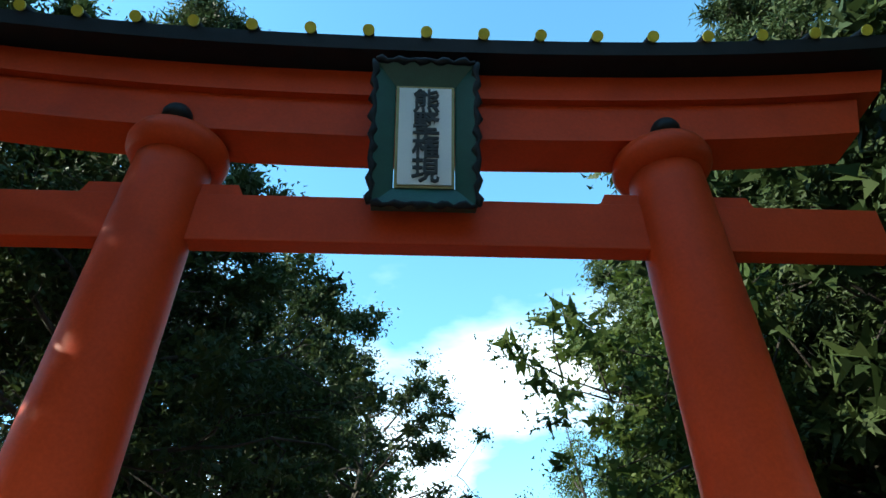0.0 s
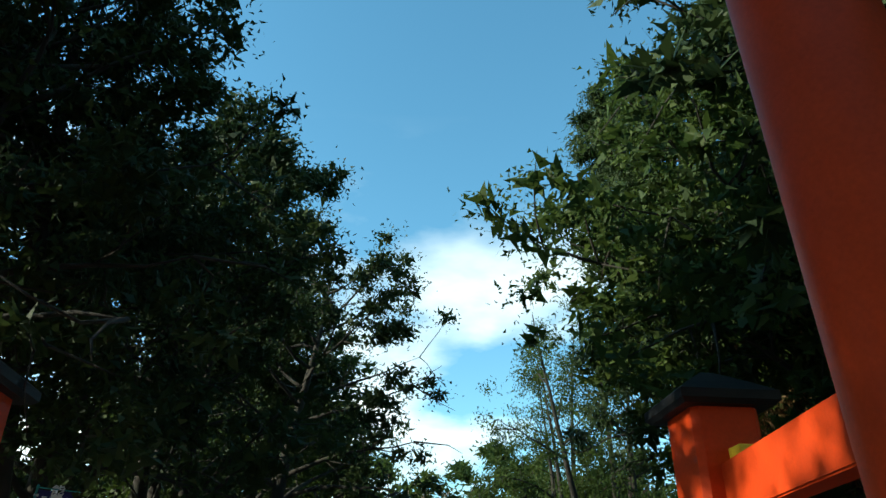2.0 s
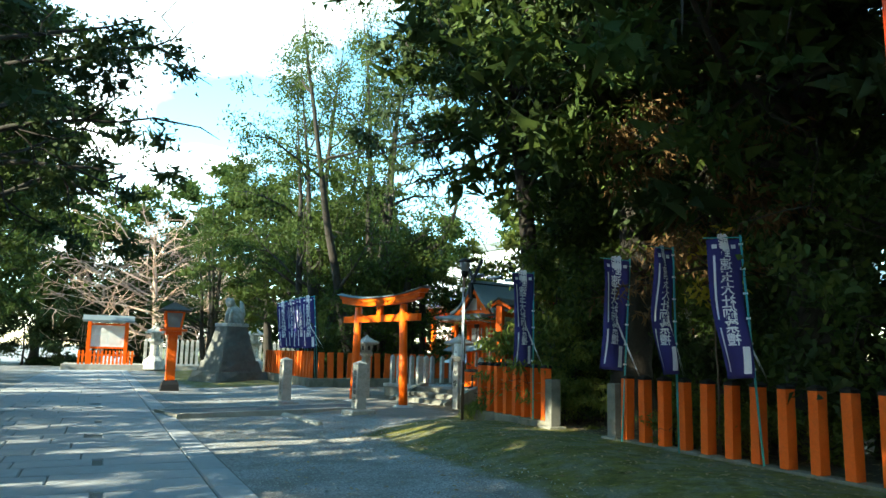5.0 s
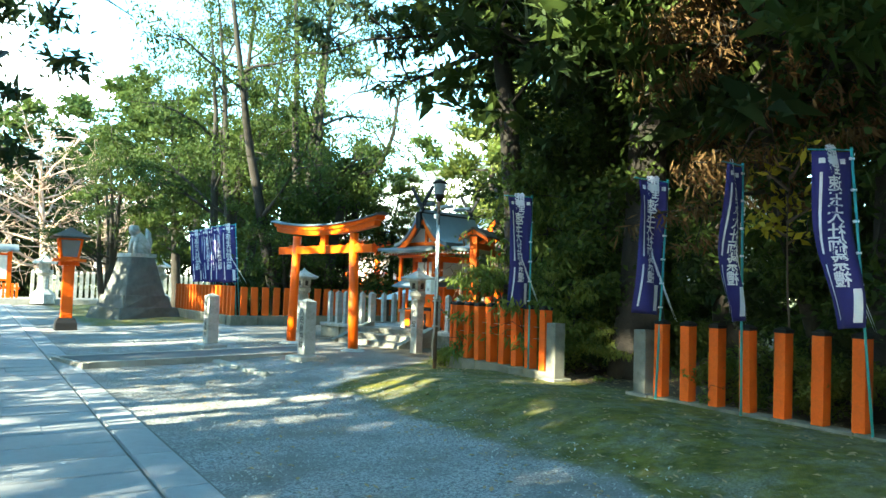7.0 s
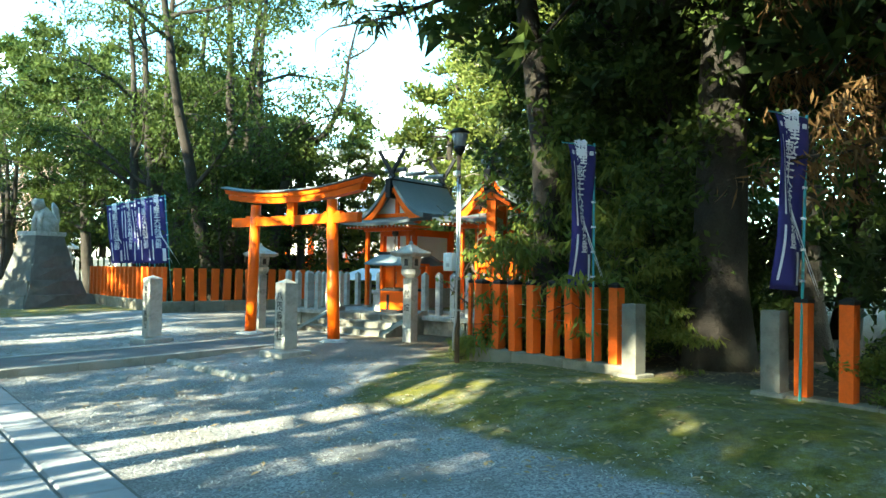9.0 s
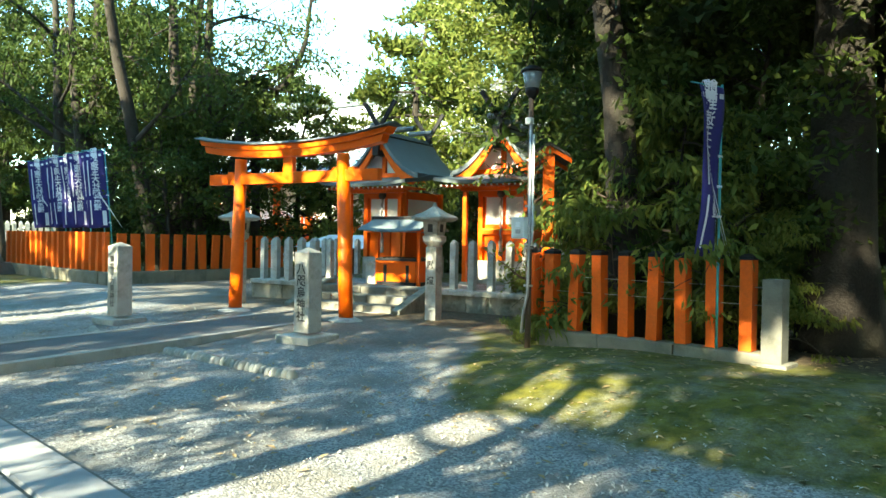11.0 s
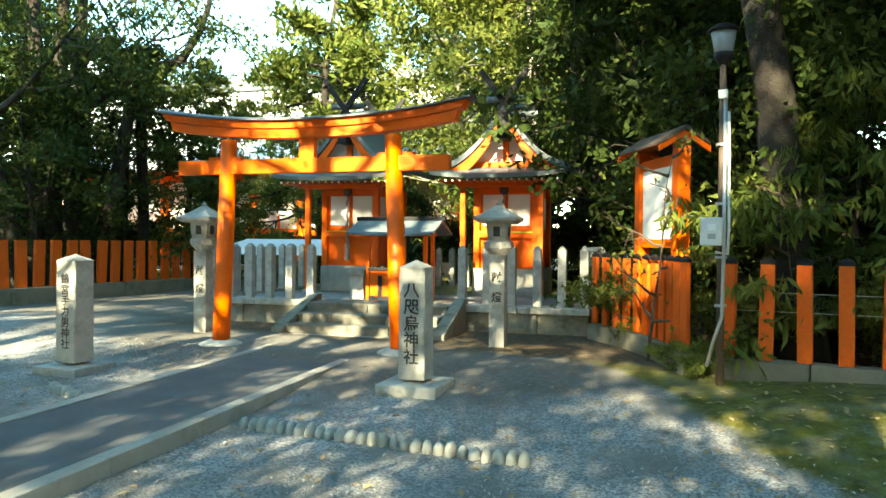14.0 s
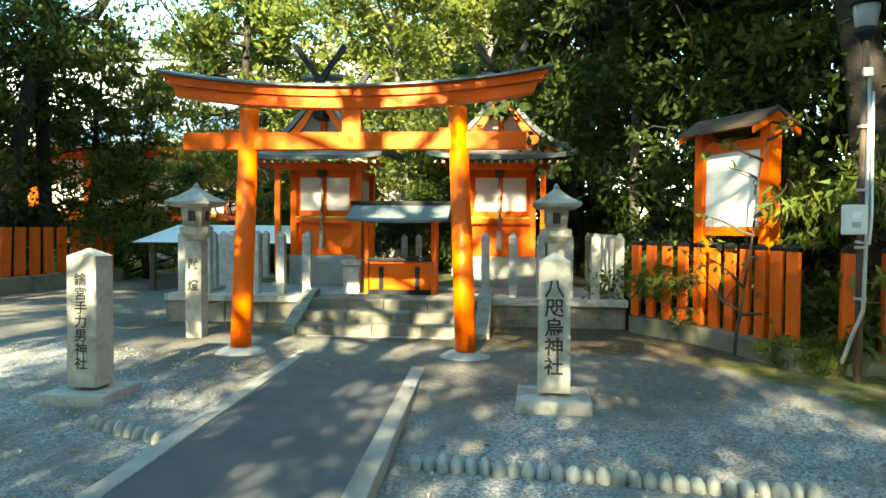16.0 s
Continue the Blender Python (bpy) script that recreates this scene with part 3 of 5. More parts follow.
def sign_stone(a, b, text, size, h, w=0.27, label=""):
    p = SH @ Vector((a, b, 0))
    g = gh(p.x, p.y)
    t = thing("name_stone", at_sh(a, b, g - 0.02, -2), label, "stone marker", "name stones")
    bm = bmesh.new()
    bx(bm, -0.29, 0.29, -0.29, 0.29, -0.05, 0.10, 0.02)
    part("plinth", bm, M_stone, t, "square stone plinth")
    bm = bmesh.new()
    k = w / 2
    loft(bm, [[(x * q, y * q, z) for x, y in ((-k, -k), (k, -k), (k, k), (-k, k))] for q, z in ((1.0, 0.13), (0.97, h - 0.07), (0.95, h - 0.065), (0.03, h))])
    bmesh.ops.bevel(bm, geom=[e for e in bm.edges if abs(e.verts[0].co.z - e.verts[1].co.z) > 0.5], offset=0.008, segments=2, affect="EDGES")
    part("shaft", bm, M_stone, t, "square shaft with a low pyramid top")
    n = len(text)
    m = Matrix.Translation((-k * 0.985 - 0.004, 0, h - 0.20 - size * n * 0.5)) @ pose(0, 0, 0, 90, 0, -90)
    writing(text, size, M_ink, t, m, 1.0, "black engraved lettering")


def stone_lantern(a, b):
    p = SH @ Vector((a, b, 0))
    t = thing("stone_lantern", at_sh(a, b, gh(p.x, p.y) - 0.02) @ Matrix.Diagonal((0.95, 0.95, 0.965, 1)), "tall pale granite votive lantern with square post", "lantern", "stone lanterns")
    bm = bmesh.new()
    bx(bm, -0.105, 0.105, -0.105, 0.105, 0, 1.24, 0.01)
    part("post", bm, M_stone, t)
    bm = bmesh.new()
    turned(bm, [(0.115, 1.24), (0.20, 1.33), (0.205, 1.41), (0.14, 1.435)], 8, start=math.pi / 8)
    part("platform", bm, M_stone, t, "moulded eight-sided platform")
    part("fire_box", loft(bmesh.new(), [[(x * k, y * k, z) for x, y in ((-1, -1), (1, -1), (1, 1), (-1, 1))] for k, z in ((0.125, 1.43), (0.145, 1.66))]), M_stone, t)
    # thin black plates paint the shade of openings onto the solid box
    for q in range(4):
        ob = part("fire_window_shade", B(-0.145, -0.128, -0.045, 0.045, 1.48, 1.61), M_ink, t, "black plate for the shade inside the fire opening")
        ob.matrix_basis = pose(0, 0, 0, 0, 0, 90 * q)
    rings = []
    for r, z, up in ((0.22, 1.655, 0.0), (0.285, 1.685, 0.012), (0.29, 1.72, 0.014), (0.16, 1.80, 0.0), (0.05, 1.885, 0.0), (0.03, 1.91, 0.0)):
        ring = []
        for k in range(16):
            an = 2 * math.pi * k / 16
            rr = r / max(abs(math.cos(an)), abs(math.sin(an)))
            ring.append((rr * math.cos(an), rr * math.sin(an), z + up * abs(math.sin(2 * an)) ** 3))
        rings.append(ring)
    part("roof", loft(bmesh.new(), rings), M_stone, t, "square hipped roof")
    bm = bmesh.new()
    turned(bm, [(0.035, 1.90), (0.04, 1.925), (0.022, 1.95), (0.004, 1.97)], 10)
    part("finial", bm, M_stone, t, smooth=True)
    for ch, z in (("献", 0.95), ("燈", 0.68)):
        writing(ch, 0.145, M_ink, t, Matrix.Translation((-0.110, 0, z)) @ pose(0, 0, 0, 90, 0, -90), 1.0, "engraved character")


def stone_block(bm, x0, x1, y0, y1, z0, z1, seed):
    r = random.Random(seed)
    bx(bm, x0, x1, y0, y1, z0, z1, 0.018)
    for v in bm.verts:
        v.co += Vector([r.uniform(-0.008, 0.008) for _ in range(3)])
    return bm


def build_platform():
    p = thing("shrine_platform", SH, "low raised platform of grey old stone blocks", "platform", kind="structure")
    part("core", B(2.52, 8.6, -2.9, 3.35, -0.1, 0.40), M_stone_old, p)
    part("platform_floor", B(2.50, 8.6, -2.92, 3.37, 0.40, 0.46), M_ground, p, "gravel covered top")
    rng = random.Random(2)
    for lo, hi in ((-3.0, -1.10), (1.30, 3.42)):
        y = lo
        while y < hi - 0.01:
            y2 = min(hi, y + rng.uniform(0.42, 0.75))
            if hi - y2 < 0.3:
                y2 = hi
            part("wall_stone", stone_block(bmesh.new(), 2.22 + rng.uniform(-0.02, 0.02), 2.56, y + 0.006, y2 - 0.006, 0.0, 0.405, int(y * 97)), M_stone_old, p)
            y = y2
        y = lo - 0.02
        while y < hi - 0.01:
            y2 = min(hi + 0.02, y + 1.05)
            part("coping", B(2.17, 2.60, y + 0.004, y2 - 0.004, 0.41, 0.505, 0.012), M_stone, p)
            y = y2
    for a0 in (2.6, 3.6, 4.6, 5.6):
        for b0 in (-3.0, 3.10):
            part("wall_stone", stone_block(bmesh.new(), a0, a0 + 0.985, b0, b0 + 0.32, 0.0, 0.49, int(a0 * 10 + b0)), M_stone_old, p)
    # steps, each of several blocks
    for i, (a0, z1) in enumerate(((1.16, 0.245), (1.50, 0.375), (1.84, 0.505))):
        y = -1.02
        while y < 1.20:
            y2 = min(1.22, y + rng.uniform(0.5, 0.85))
            if 1.22 - y2 < 0.25:
                y2 = 1.22
            part("step_stone", stone_block(bmesh.new(), a0, a0 + 0.42 + 0.3 * (i == 2), y + 0.004, y2 - 0.004, 0.0 if i == 0 else z1 - 0.14, z1, i * 50 + int(y * 31)), M_step, p, "worn stone step block")
            y = y2
    for b0, b1 in ((1.22, 1.40), (-1.20, -1.02)):
        bm = bmesh.new()
        prism(bm, [(1.06, b0, 0.05), (2.36, b0, 0.05), (2.36, b0, 0.60), (2.20, b0, 0.60), (1.06, b0, 0.19)], (0, b1 - b0, 0))
        bmesh.ops.bevel(bm, geom=bm.edges[:], offset=0.01, segments=1, affect="EDGES")
        part("step_cheek", bm, M_stone_old, p, "sloping stone cheek")


def build_stone_fence():
    def post(a, b, h, w=0.115):
        q = thing("stone_fence_post", at_sh(a, b, 0.50), "pale stone fence post with a pointed top", "fence post", "stone fence round the shrine")
        bm = bmesh.new()
        k = w / 2
        loft(bm, [[(x, y, z) for x, y in ((-k * s, -k * s), (k * s, -k * s), (k * s, k * s), (-k * s, k * s))] for s, z in ((1, 0), (1, h - 0.06), (0.25, h))])
        part("shaft", bm, M_stone, q)
        return q
    first = post(2.38, -1.10, 0.90)
    for b in (-1.48, -1.86, -2.24, -2.60, -2.92, 1.42, 1.80, 2.17, 2.53, 2.88, 3.24):
        copy_thing(first, at_sh(2.38, b, 0.50))
    for i in range(9):
        copy_thing(first, at_sh(2.75 + 0.42 * i, 3.30, 0.48))
        copy_thing(first, at_sh(2.75 + 0.42 * i, -2.90, 0.48))
    for b in (-0.62, -0.30, 0.10, 0.45, 0.75):
        copy_thing(first, at_sh(7.3, b, 0.42))


def build_shrine(name, a, b, seed):
    """A small hall with a gabled front, a pent roof before it and crossed finials on the ridge."""
    t = thing("shrine", at_sh(a, b, 0.45), "small vermilion and white shrine with curved grey roof", "shrine", "small shrines")
    part("base", B(0.0, 1.7, -0.62, 0.62, 0.0, 0.52, 0.02), M_conc, t, "plain grey stone base")
    body = part("body", B(0.10, 1.6, -0.50, 0.50, 0.52, 2.05), M_verm, t)
    for s in (-1, 1):
        part("corner_post", B(0.0, 0.10, s * 0.54 - 0.055, s * 0.54 + 0.055, 0.52, 2.06, 0.006), M_verm, t)
        part("corner_post", B(1.55, 1.65, s * 0.54 - 0.055, s * 0.54 + 0.055, 0.52, 2.06, 0.006), M_verm, t)
        part("front_panel", B(0.07, 0.095, s * 0.235 - 0.20, s * 0.235 + 0.20, 1.30, 1.87), M_plaster, t, "white door panel")
        part("side_panel", B(0.2, 1.45, s * 0.508 - 0.01, s * 0.508 + 0.01, 1.25, 1.87), M_plaster, t, "white side panel")
    part("mullion", B(0.055, 0.10, -0.035, 0.035, 1.16, 1.9), M_verm, t)
    part("lower_rail", B(0.0, 0.11, -0.50, 0.50, 1.08, 1.17, 0.005), M_verm, t)
    part("gilt_rail", B(-0.015, 0.06, -0.50, 0.50, 1.172, 1.20), M_yellow, t, "thin yellow rail")
    part("head_rail", B(0.0, 0.11, -0.60, 0.60, 1.88, 2.00, 0.005), M_verm, t)
    # front porch posts
    for s in (-1, 1):
        part("porch_post", B(-0.415, -0.325, s * 0.70 - 0.045, s * 0.70 + 0.045, 0.06, 1.98, 0.006), M_verm, t)
        part("post_foot", B(-0.45, -0.29, s * 0.70 - 0.08, s * 0.70 + 0.08, 0.0, 0.07, 0.008), M_stone, t, "small stone foot")
    part("porch_beam", B(-0.42, -0.32, -0.80, 0.80, 1.98, 2.09, 0.006), M_verm, t)
    for k in range(17):
        y = -1.04 + 2.08 * k / 16
        part("rafter", B(-0.80, 0.1, y - 0.02, y + 0.02, 2.055, 2.095), M_verm, t)
        part("rafter_end", B(-0.812, -0.803, y - 0.018, y + 0.018, 2.057, 2.093), M_plaster, t, "white painted rafter end")
    # pent roof
    rings = []
    for i in range(17):
        y = -1.18 + 2.36 * i / 16
        up = 0.07 * (abs(y) / 1.18) ** 3
        rings.append([(-0.90, y, 2.10 + up), (0.15, y, 2.28), (0.15, y, 2.42), (-0.40, y, 2.25 + up * 0.6), (-0.92, y, 2.17 + up)])
    part("pent_roof", loft(bmesh.new(), rings), M_copper, t, "grey copper pent roof")
    # main gabled roof, concave
    sec = []
    for i in range(-12, 13):
        u = abs(i) / 12
        y = i / 12 * 1.12
        z = 3.32 - 1.05 * (1 - (1 - u) ** 1.75) * 0.96
        sec.append((y, z))
    top = [(y, z + 0.11) for y, z in sec]
    ring = sec + top[::-1]
    part("main_roof", loft(bmesh.new(), [[(x, y, z) for y, z in ring] for x in (-0.32, 1.95)]), M_copper, t, "steep curved grey copper roof")
    # barge boards and pediment
    brd = [(y * 0.97, z - 0.015) for y, z in sec]
    low = [(y * 0.84, z - 0.15) for y, z in sec]
    part("barge_board", loft(bmesh.new(), [[(x, y, z) for y, z in brd + low[::-1]] for x in (-0.29, -0.22)]), M_verm, t)
    part("pediment", prism(bmesh.new(), [(0.02, -0.80, 2.40), (0.02, 0.80, 2.40), (0.02, 0.0, 3.15)], (0.05, 0, 0)), M_plaster, t, "white gable field")
    part("gable_beam", B(-0.06, 0.02, -0.86, 0.86, 2.36, 2.46, 0.005), M_verm, t)
    part("gable_strut", B(-0.05, 0.02, -0.05, 0.05, 2.46, 3.1), M_verm, t)
    bm = bmesh.new()
    turned(bm, [(0.11, -0.02), (0.12, 0.0), (0.11, 0.02)], 6, pose(-0.31, 0, 3.02, 0, 90, 0))
    part("gable_pendant", bm, M_verm, t, "carved hanging gable ornament")
    # ridge and crossed finials
    part("ridge", B(-0.40, 2.0, -0.09, 0.09, 3.34, 2.84, 0.02), M_black, t)
    for x in (-0.1, 0.7, 1.5):
        bm = bmesh.new()
        tube(bm, [(x, -0.34, 3.58), (x, 0.34, 3.58)], [0.06, 0.06], 10)
        part("ridge_billet", bm, M_copper, t)
    for x in (-0.25, 1.85):
        for s in (-1, 1):
            bm = bmesh.new()
            m = Matrix.Translation((x + 0.02 * s, 0, 3.50)) @ pose(0, 0, 0, s * 36, 0, 0)
            bx(bm, -0.025, 0.025, -0.05, 0.05, -0.16, 0.72, 0.006, m)
            part("ridge_finial", bm, M_black, t, "crossed dark finial board")
    # bell rope
    rope = thing("bell_rope", at_sh(a - 0.06, b + 0.02, 0.45), "striped straw bell rope with a tassel", "rope", "bell ropes")
    bm = bmesh.new()
    pts, rad = [], []
    for k in range(22):
        z = 1.90 - 0.95 * k / 21
        pts.append((0.012 * math.sin(k * 1.4), 0.012 * math.cos(k * 1.4), z))
        rad.append(0.024 + 0.005 * math.sin(k * 2.0))
    tube(bm, pts, rad, 8)
    part("rope", bm, M_rope, rope, smooth=True)
    bm = bmesh.new()
    turned(bm, [(0.025, 0.97), (0.048, 0.92), (0.042, 0.86), (0.055, 0.66), (0.03, 0.62)], 12)
    part("tassel", bm, M_rope, rope, smooth=True)
    bm = bmesh.new()
    turned(bm, [(0.01, 2.05), (0.075, 2.0), (0.09, 1.93), (0.06, 1.87), (0.01, 1.86)], 14)
    part("bell", bm, M_wood, rope, "dark round bell", smooth=True)


def build_offering():
    t = thing("offering_box", at_sh(3.0, 0.19, 0.46), "vermilion offering box under a small copper roof", "offering box")
    part("chest", B(-0.05, 0.42, -0.45, 0.45, 0.08, 0.50, 0.01), M_verm, t)
    part("chest_rim", B(-0.08, 0.45, -0.48, 0.48, 0.50, 0.55, 0.008), M_black, t)
    part("plinth", B(-0.07, 0.44, -0.47, 0.47, 0.0, 0.08), M_black, t)
    for y in (-0.27, 0.27):
        part("metal_strap", B(-0.062, -0.05, y - 0.035, y + 0.035, 0.08, 0.42), M_black, t)
    for k in range(7):
        y = -0.36 + 0.12 * k
        part("grate_bar", B(-0.03, 0.40, y - 0.012, y + 0.012, 0.545, 0.572), M_wood, t)
    for y in (-0.50, 0.50):
        for x in (0.0, 0.40):
            part("post", B(x - 0.03, x + 0.03, y - 0.03, y + 0.03, 0.0, 1.12), M_verm, t)
    part("roof_beam", B(-0.03, 0.43, -0.56, 0.56, 1.08, 1.13), M_verm, t)
    rings = []
    for i in range(9):
        y = -0.74 + 1.48 * i / 8
        up = 0.03 * (abs(y) / 0.74) ** 2
        rings.append([(-0.36, y, 1.07 + up), (0.19, y, 1.28), (0.74, y, 1.07 + up), (0.74, y, 1.10 + up), (0.19, y, 1.35), (-0.36, y, 1.10 + up)])
    part("roof", loft(bmesh.new(), rings), M_copper, t, "curved grey green copper roof")
    part("ridge", B(0.15, 0.23, -0.78, 0.78, 1.33, 1.40, 0.01), M_black, t)
    v = thing("stone_trough", at_sh(3.25, 0.95, 0.46), "pale stone votive block beside the box", "stone block")
    part("block", B(-0.14, 0.14, -0.13, 0.13, 0, 0.42, 0.02), M_stone, v)
    part("lid", B(-0.17, 0.17, -0.16, 0.16, 0.42, 0.50, 0.015), M_stone, v)


def build_cobbles():
    rng = random.Random(8)
    for name, p0, p1, n in (("cobble_edging", (-3.30, -0.87), (-3.585, -3.11), 27), ("cobble_edging", (-3.0, 0.92), (-2.65, 1.6), 8)):
        e = thing(name, SH, "row of rounded half-buried pebbles edging the path", "edging", kind="structure")
        for k in range(n):
            u = k / (n - 1)
            a, b = p0[0] + (p1[0] - p0[0]) * u, p0[1] + (p1[1] - p0[1]) * u
            w = SH @ Vector((a, b, 0))
            bm = bmesh.new()
            bmesh.ops.create_uvsphere(bm, u_segments=10, v_segments=6, radius=1)
            sx, sy, sz = rng.uniform(0.065, 0.085), rng.uniform(0.036, 0.048), rng.uniform(0.06, 0.085)
            rot = Euler((0, 0, rng.uniform(-0.3, 0.3)))
            for v in bm.verts:
                c = Vector((v.co.x * sx, v.co.y * sy, v.co.z * sz)) * (1 + 0.08 * noise.noise(v.co * 1.5 + Vector((k, 0, 0))))
                c.rotate(rot)
                v.co = c + Vector((a + rng.uniform(-0.004, 0.004), b, gh(w.x, w.y) + 0.012))
            part("pebble", bm, M_pebble, e, smooth=True)


build_small_torii()
sign_stone(-1.88, -1.79, "八咫烏神社", 0.152, 1.22, 0.255, "pale granite name stone with five black characters")
sign_stone(-1.88, 2.08, "鑰宮手力男神社", 0.115, 1.28, 0.265, "greenish granite name stone with seven black characters")
stone_lantern(0.90, -1.97)
stone_lantern(0.84, 2.36)
build_platform()
build_stone_fence()
build_shrine("shrine", 4.75, 1.80, 1)
build_shrine("shrine", 4.75, -1.27, 2)
build_offering()
build_cobbles()


# ---- fences ----
def fence_post(w=0.15, d=0.13, h=0.93, cap=True):
    t = thing("fence_post", Matrix(), "weathered vermilion wooden fence post", "fence post", "vermilion fence")
    part("board", B(-w / 2, w / 2, -d / 2, d / 2, 0, h, 0.006), M_verm_old, t)
    if cap:
        bm = bmesh.new()
        loft(bm, [[(sx * w * 0.54 * k, sy * d * 0.54 * k, z) for sx, sy in ((-1, -1), (1, -1), (1, 1), (-1, 1))] for k, z in ((1.0, h - 0.005), (1.0, h + 0.03), (0.35, h + 0.06))])
        part("cap", bm, M_black, t, "dark metal cap")
    return t


def kerb(pts, w, h, z, n_name, label):
    k = thing(n_name, Matrix(), label, "kerb", kind="structure")
    for (x0, y0), (x1, y1) in zip(pts, pts[1:]):
        L = math.hypot(x1 - x0, y1 - y0)
        ang = math.degrees(math.atan2(y1 - y0, x1 - x0))
        n = max(1, round(L / 0.95))
        for i in range(n):
            ob = part("kerb_stone", B(L * i / n + 0.004, L * (i + 1) / n - 0.004, -w / 2, w / 2, -0.12, h, 0.02), M_kerb, k)
            ob.matrix_basis = pose(x0, y0, z, 0, 0, ang)


def gate_stone(x, y, h=0.88):
    t = thing("fence_end_stone", pose(x, y, gh(x, y) - 0.02), "grey square stone post ending the fence", "stone post", "fence end stones")
    part("shaft", B(-0.10, 0.10, -0.10, 0.10, 0, h, 0.012), M_step, t)
    part("foot", B(-0.17, 0.17, -0.17, 0.17, 0, 0.06, 0.012), M_stone_old, t)


def build_fences():
    proto = fence_post()
    proto.matrix_world = pose(7.62, 18.64, 0.33)
    rng = random.Random(4)
    for i in range(1, 8):
        copy_thing(proto, pose(7.62, 18.64 + 0.345 * i, 0.33, rng.uniform(-1, 1), rng.uniform(-1, 1), rng.uniform(-3, 3)))
    kerb([(7.60, 18.45), (7.60, 21.25)], 0.24, 0.20, 0.13, "fence_kerb", "low grey stone kerb under the fence posts")
    for i in range(16):
        copy_thing(proto, pose(7.66 - 0.012 * i, 16.42 - 0.425 * i, 0.24, rng.uniform(-1, 1), rng.uniform(-1, 1), rng.uniform(-3, 3)))
    kerb([(7.68, 16.6), (7.45, 9.4)], 0.24, 0.12, 0.13, "fence_kerb", "low grey stone kerb under the fence posts")
    gate_stone(7.58, 18.36)
    gate_stone(7.68, 16.72)
    # oblique stretch towards the shrine, broad boards
    p0, p1 = Vector((7.78, 21.50, 0)), Vector((9.86, 23.10, 0))
    d = (p1 - p0)
    ang = math.degrees(math.atan2(d.y, d.x))
    wide = fence_post(0.15, 0.045, 0.93)
    wide.matrix_world = Matrix.Translation(p0) @ pose(0, 0, 0.33, 0, 0, ang)
    n = 11
    for i in range(1, n):
        q = p0 + d * (i / (n - 1))
        bow = 0.16 * math.sin(math.pi * i / (n - 1))
        q += Vector((-d.y, d.x, 0)).normalized() * -bow
        copy_thing(wide, Matrix.Translation(q) @ pose(0, 0, 0.33, 0, 0, ang + rng.uniform(-4, 4)))
    pts = []
    for i in range(4):
        q = p0 + d * (i / 3 * 1.0)
        q += Vector((-d.y, d.x, 0)).normalized() * -0.16 * math.sin(math.pi * i / 3)
        pts.append((q.x, q.y))
    pts[0] = (7.60, 21.36)
    kerb(pts, 0.26, 0.20, 0.13, "fence_kerb", "curved grey stone kerb under broad fence boards")
    # wire between the posts
    for z in (0.80, 0.98):
        bm = bmesh.new()
        tube(bm, [(7.62, 18.4 + 0.3 * k, z) for k in range(10)], 0.004, 5)
        solid("fence_rail", bm, M_steel, "thin grey rail running through the fence", "rail")
    # far fence on its raised edging, round the corner of the grove
    far = fence_post(0.17, 0.12, 1.06, False)
    far.matrix_world = pose(7.50, 34.6, 0.38, 0, 0, 90)
    for i in range(1, 18):
        copy_thing(far, pose(7.50 - 0.012 * i, 34.6 + 0.42 * i, 0.38, rng.uniform(-1, 1), rng.uniform(-1, 1), 90 + rng.uniform(-3, 3)))
    broad = fence_post(0.23, 0.08, 1.03, False)
    broad.matrix_world = pose(7.86, 34.52, 0.38, 0, 0, 8)
    for i in range(1, 16):
        copy_thing(broad, pose(7.86 + 0.40 * i, 34.52 + 0.055 * i, 0.38, rng.uniform(-1.5, 1.5), rng.uniform(-2, 2), 8 + rng.uniform(-4, 4)))
    kerb([(7.28, 42.2), (7.50, 34.75)], 0.34, 0.32, 0.12, "fence_kerb", "raised grey stone edging under the far fence")
    kerb([(7.34, 34.42), (14.1, 35.36)], 0.34, 0.32, 0.12, "fence_kerb", "raised grey stone edging under the far fence")


build_fences()


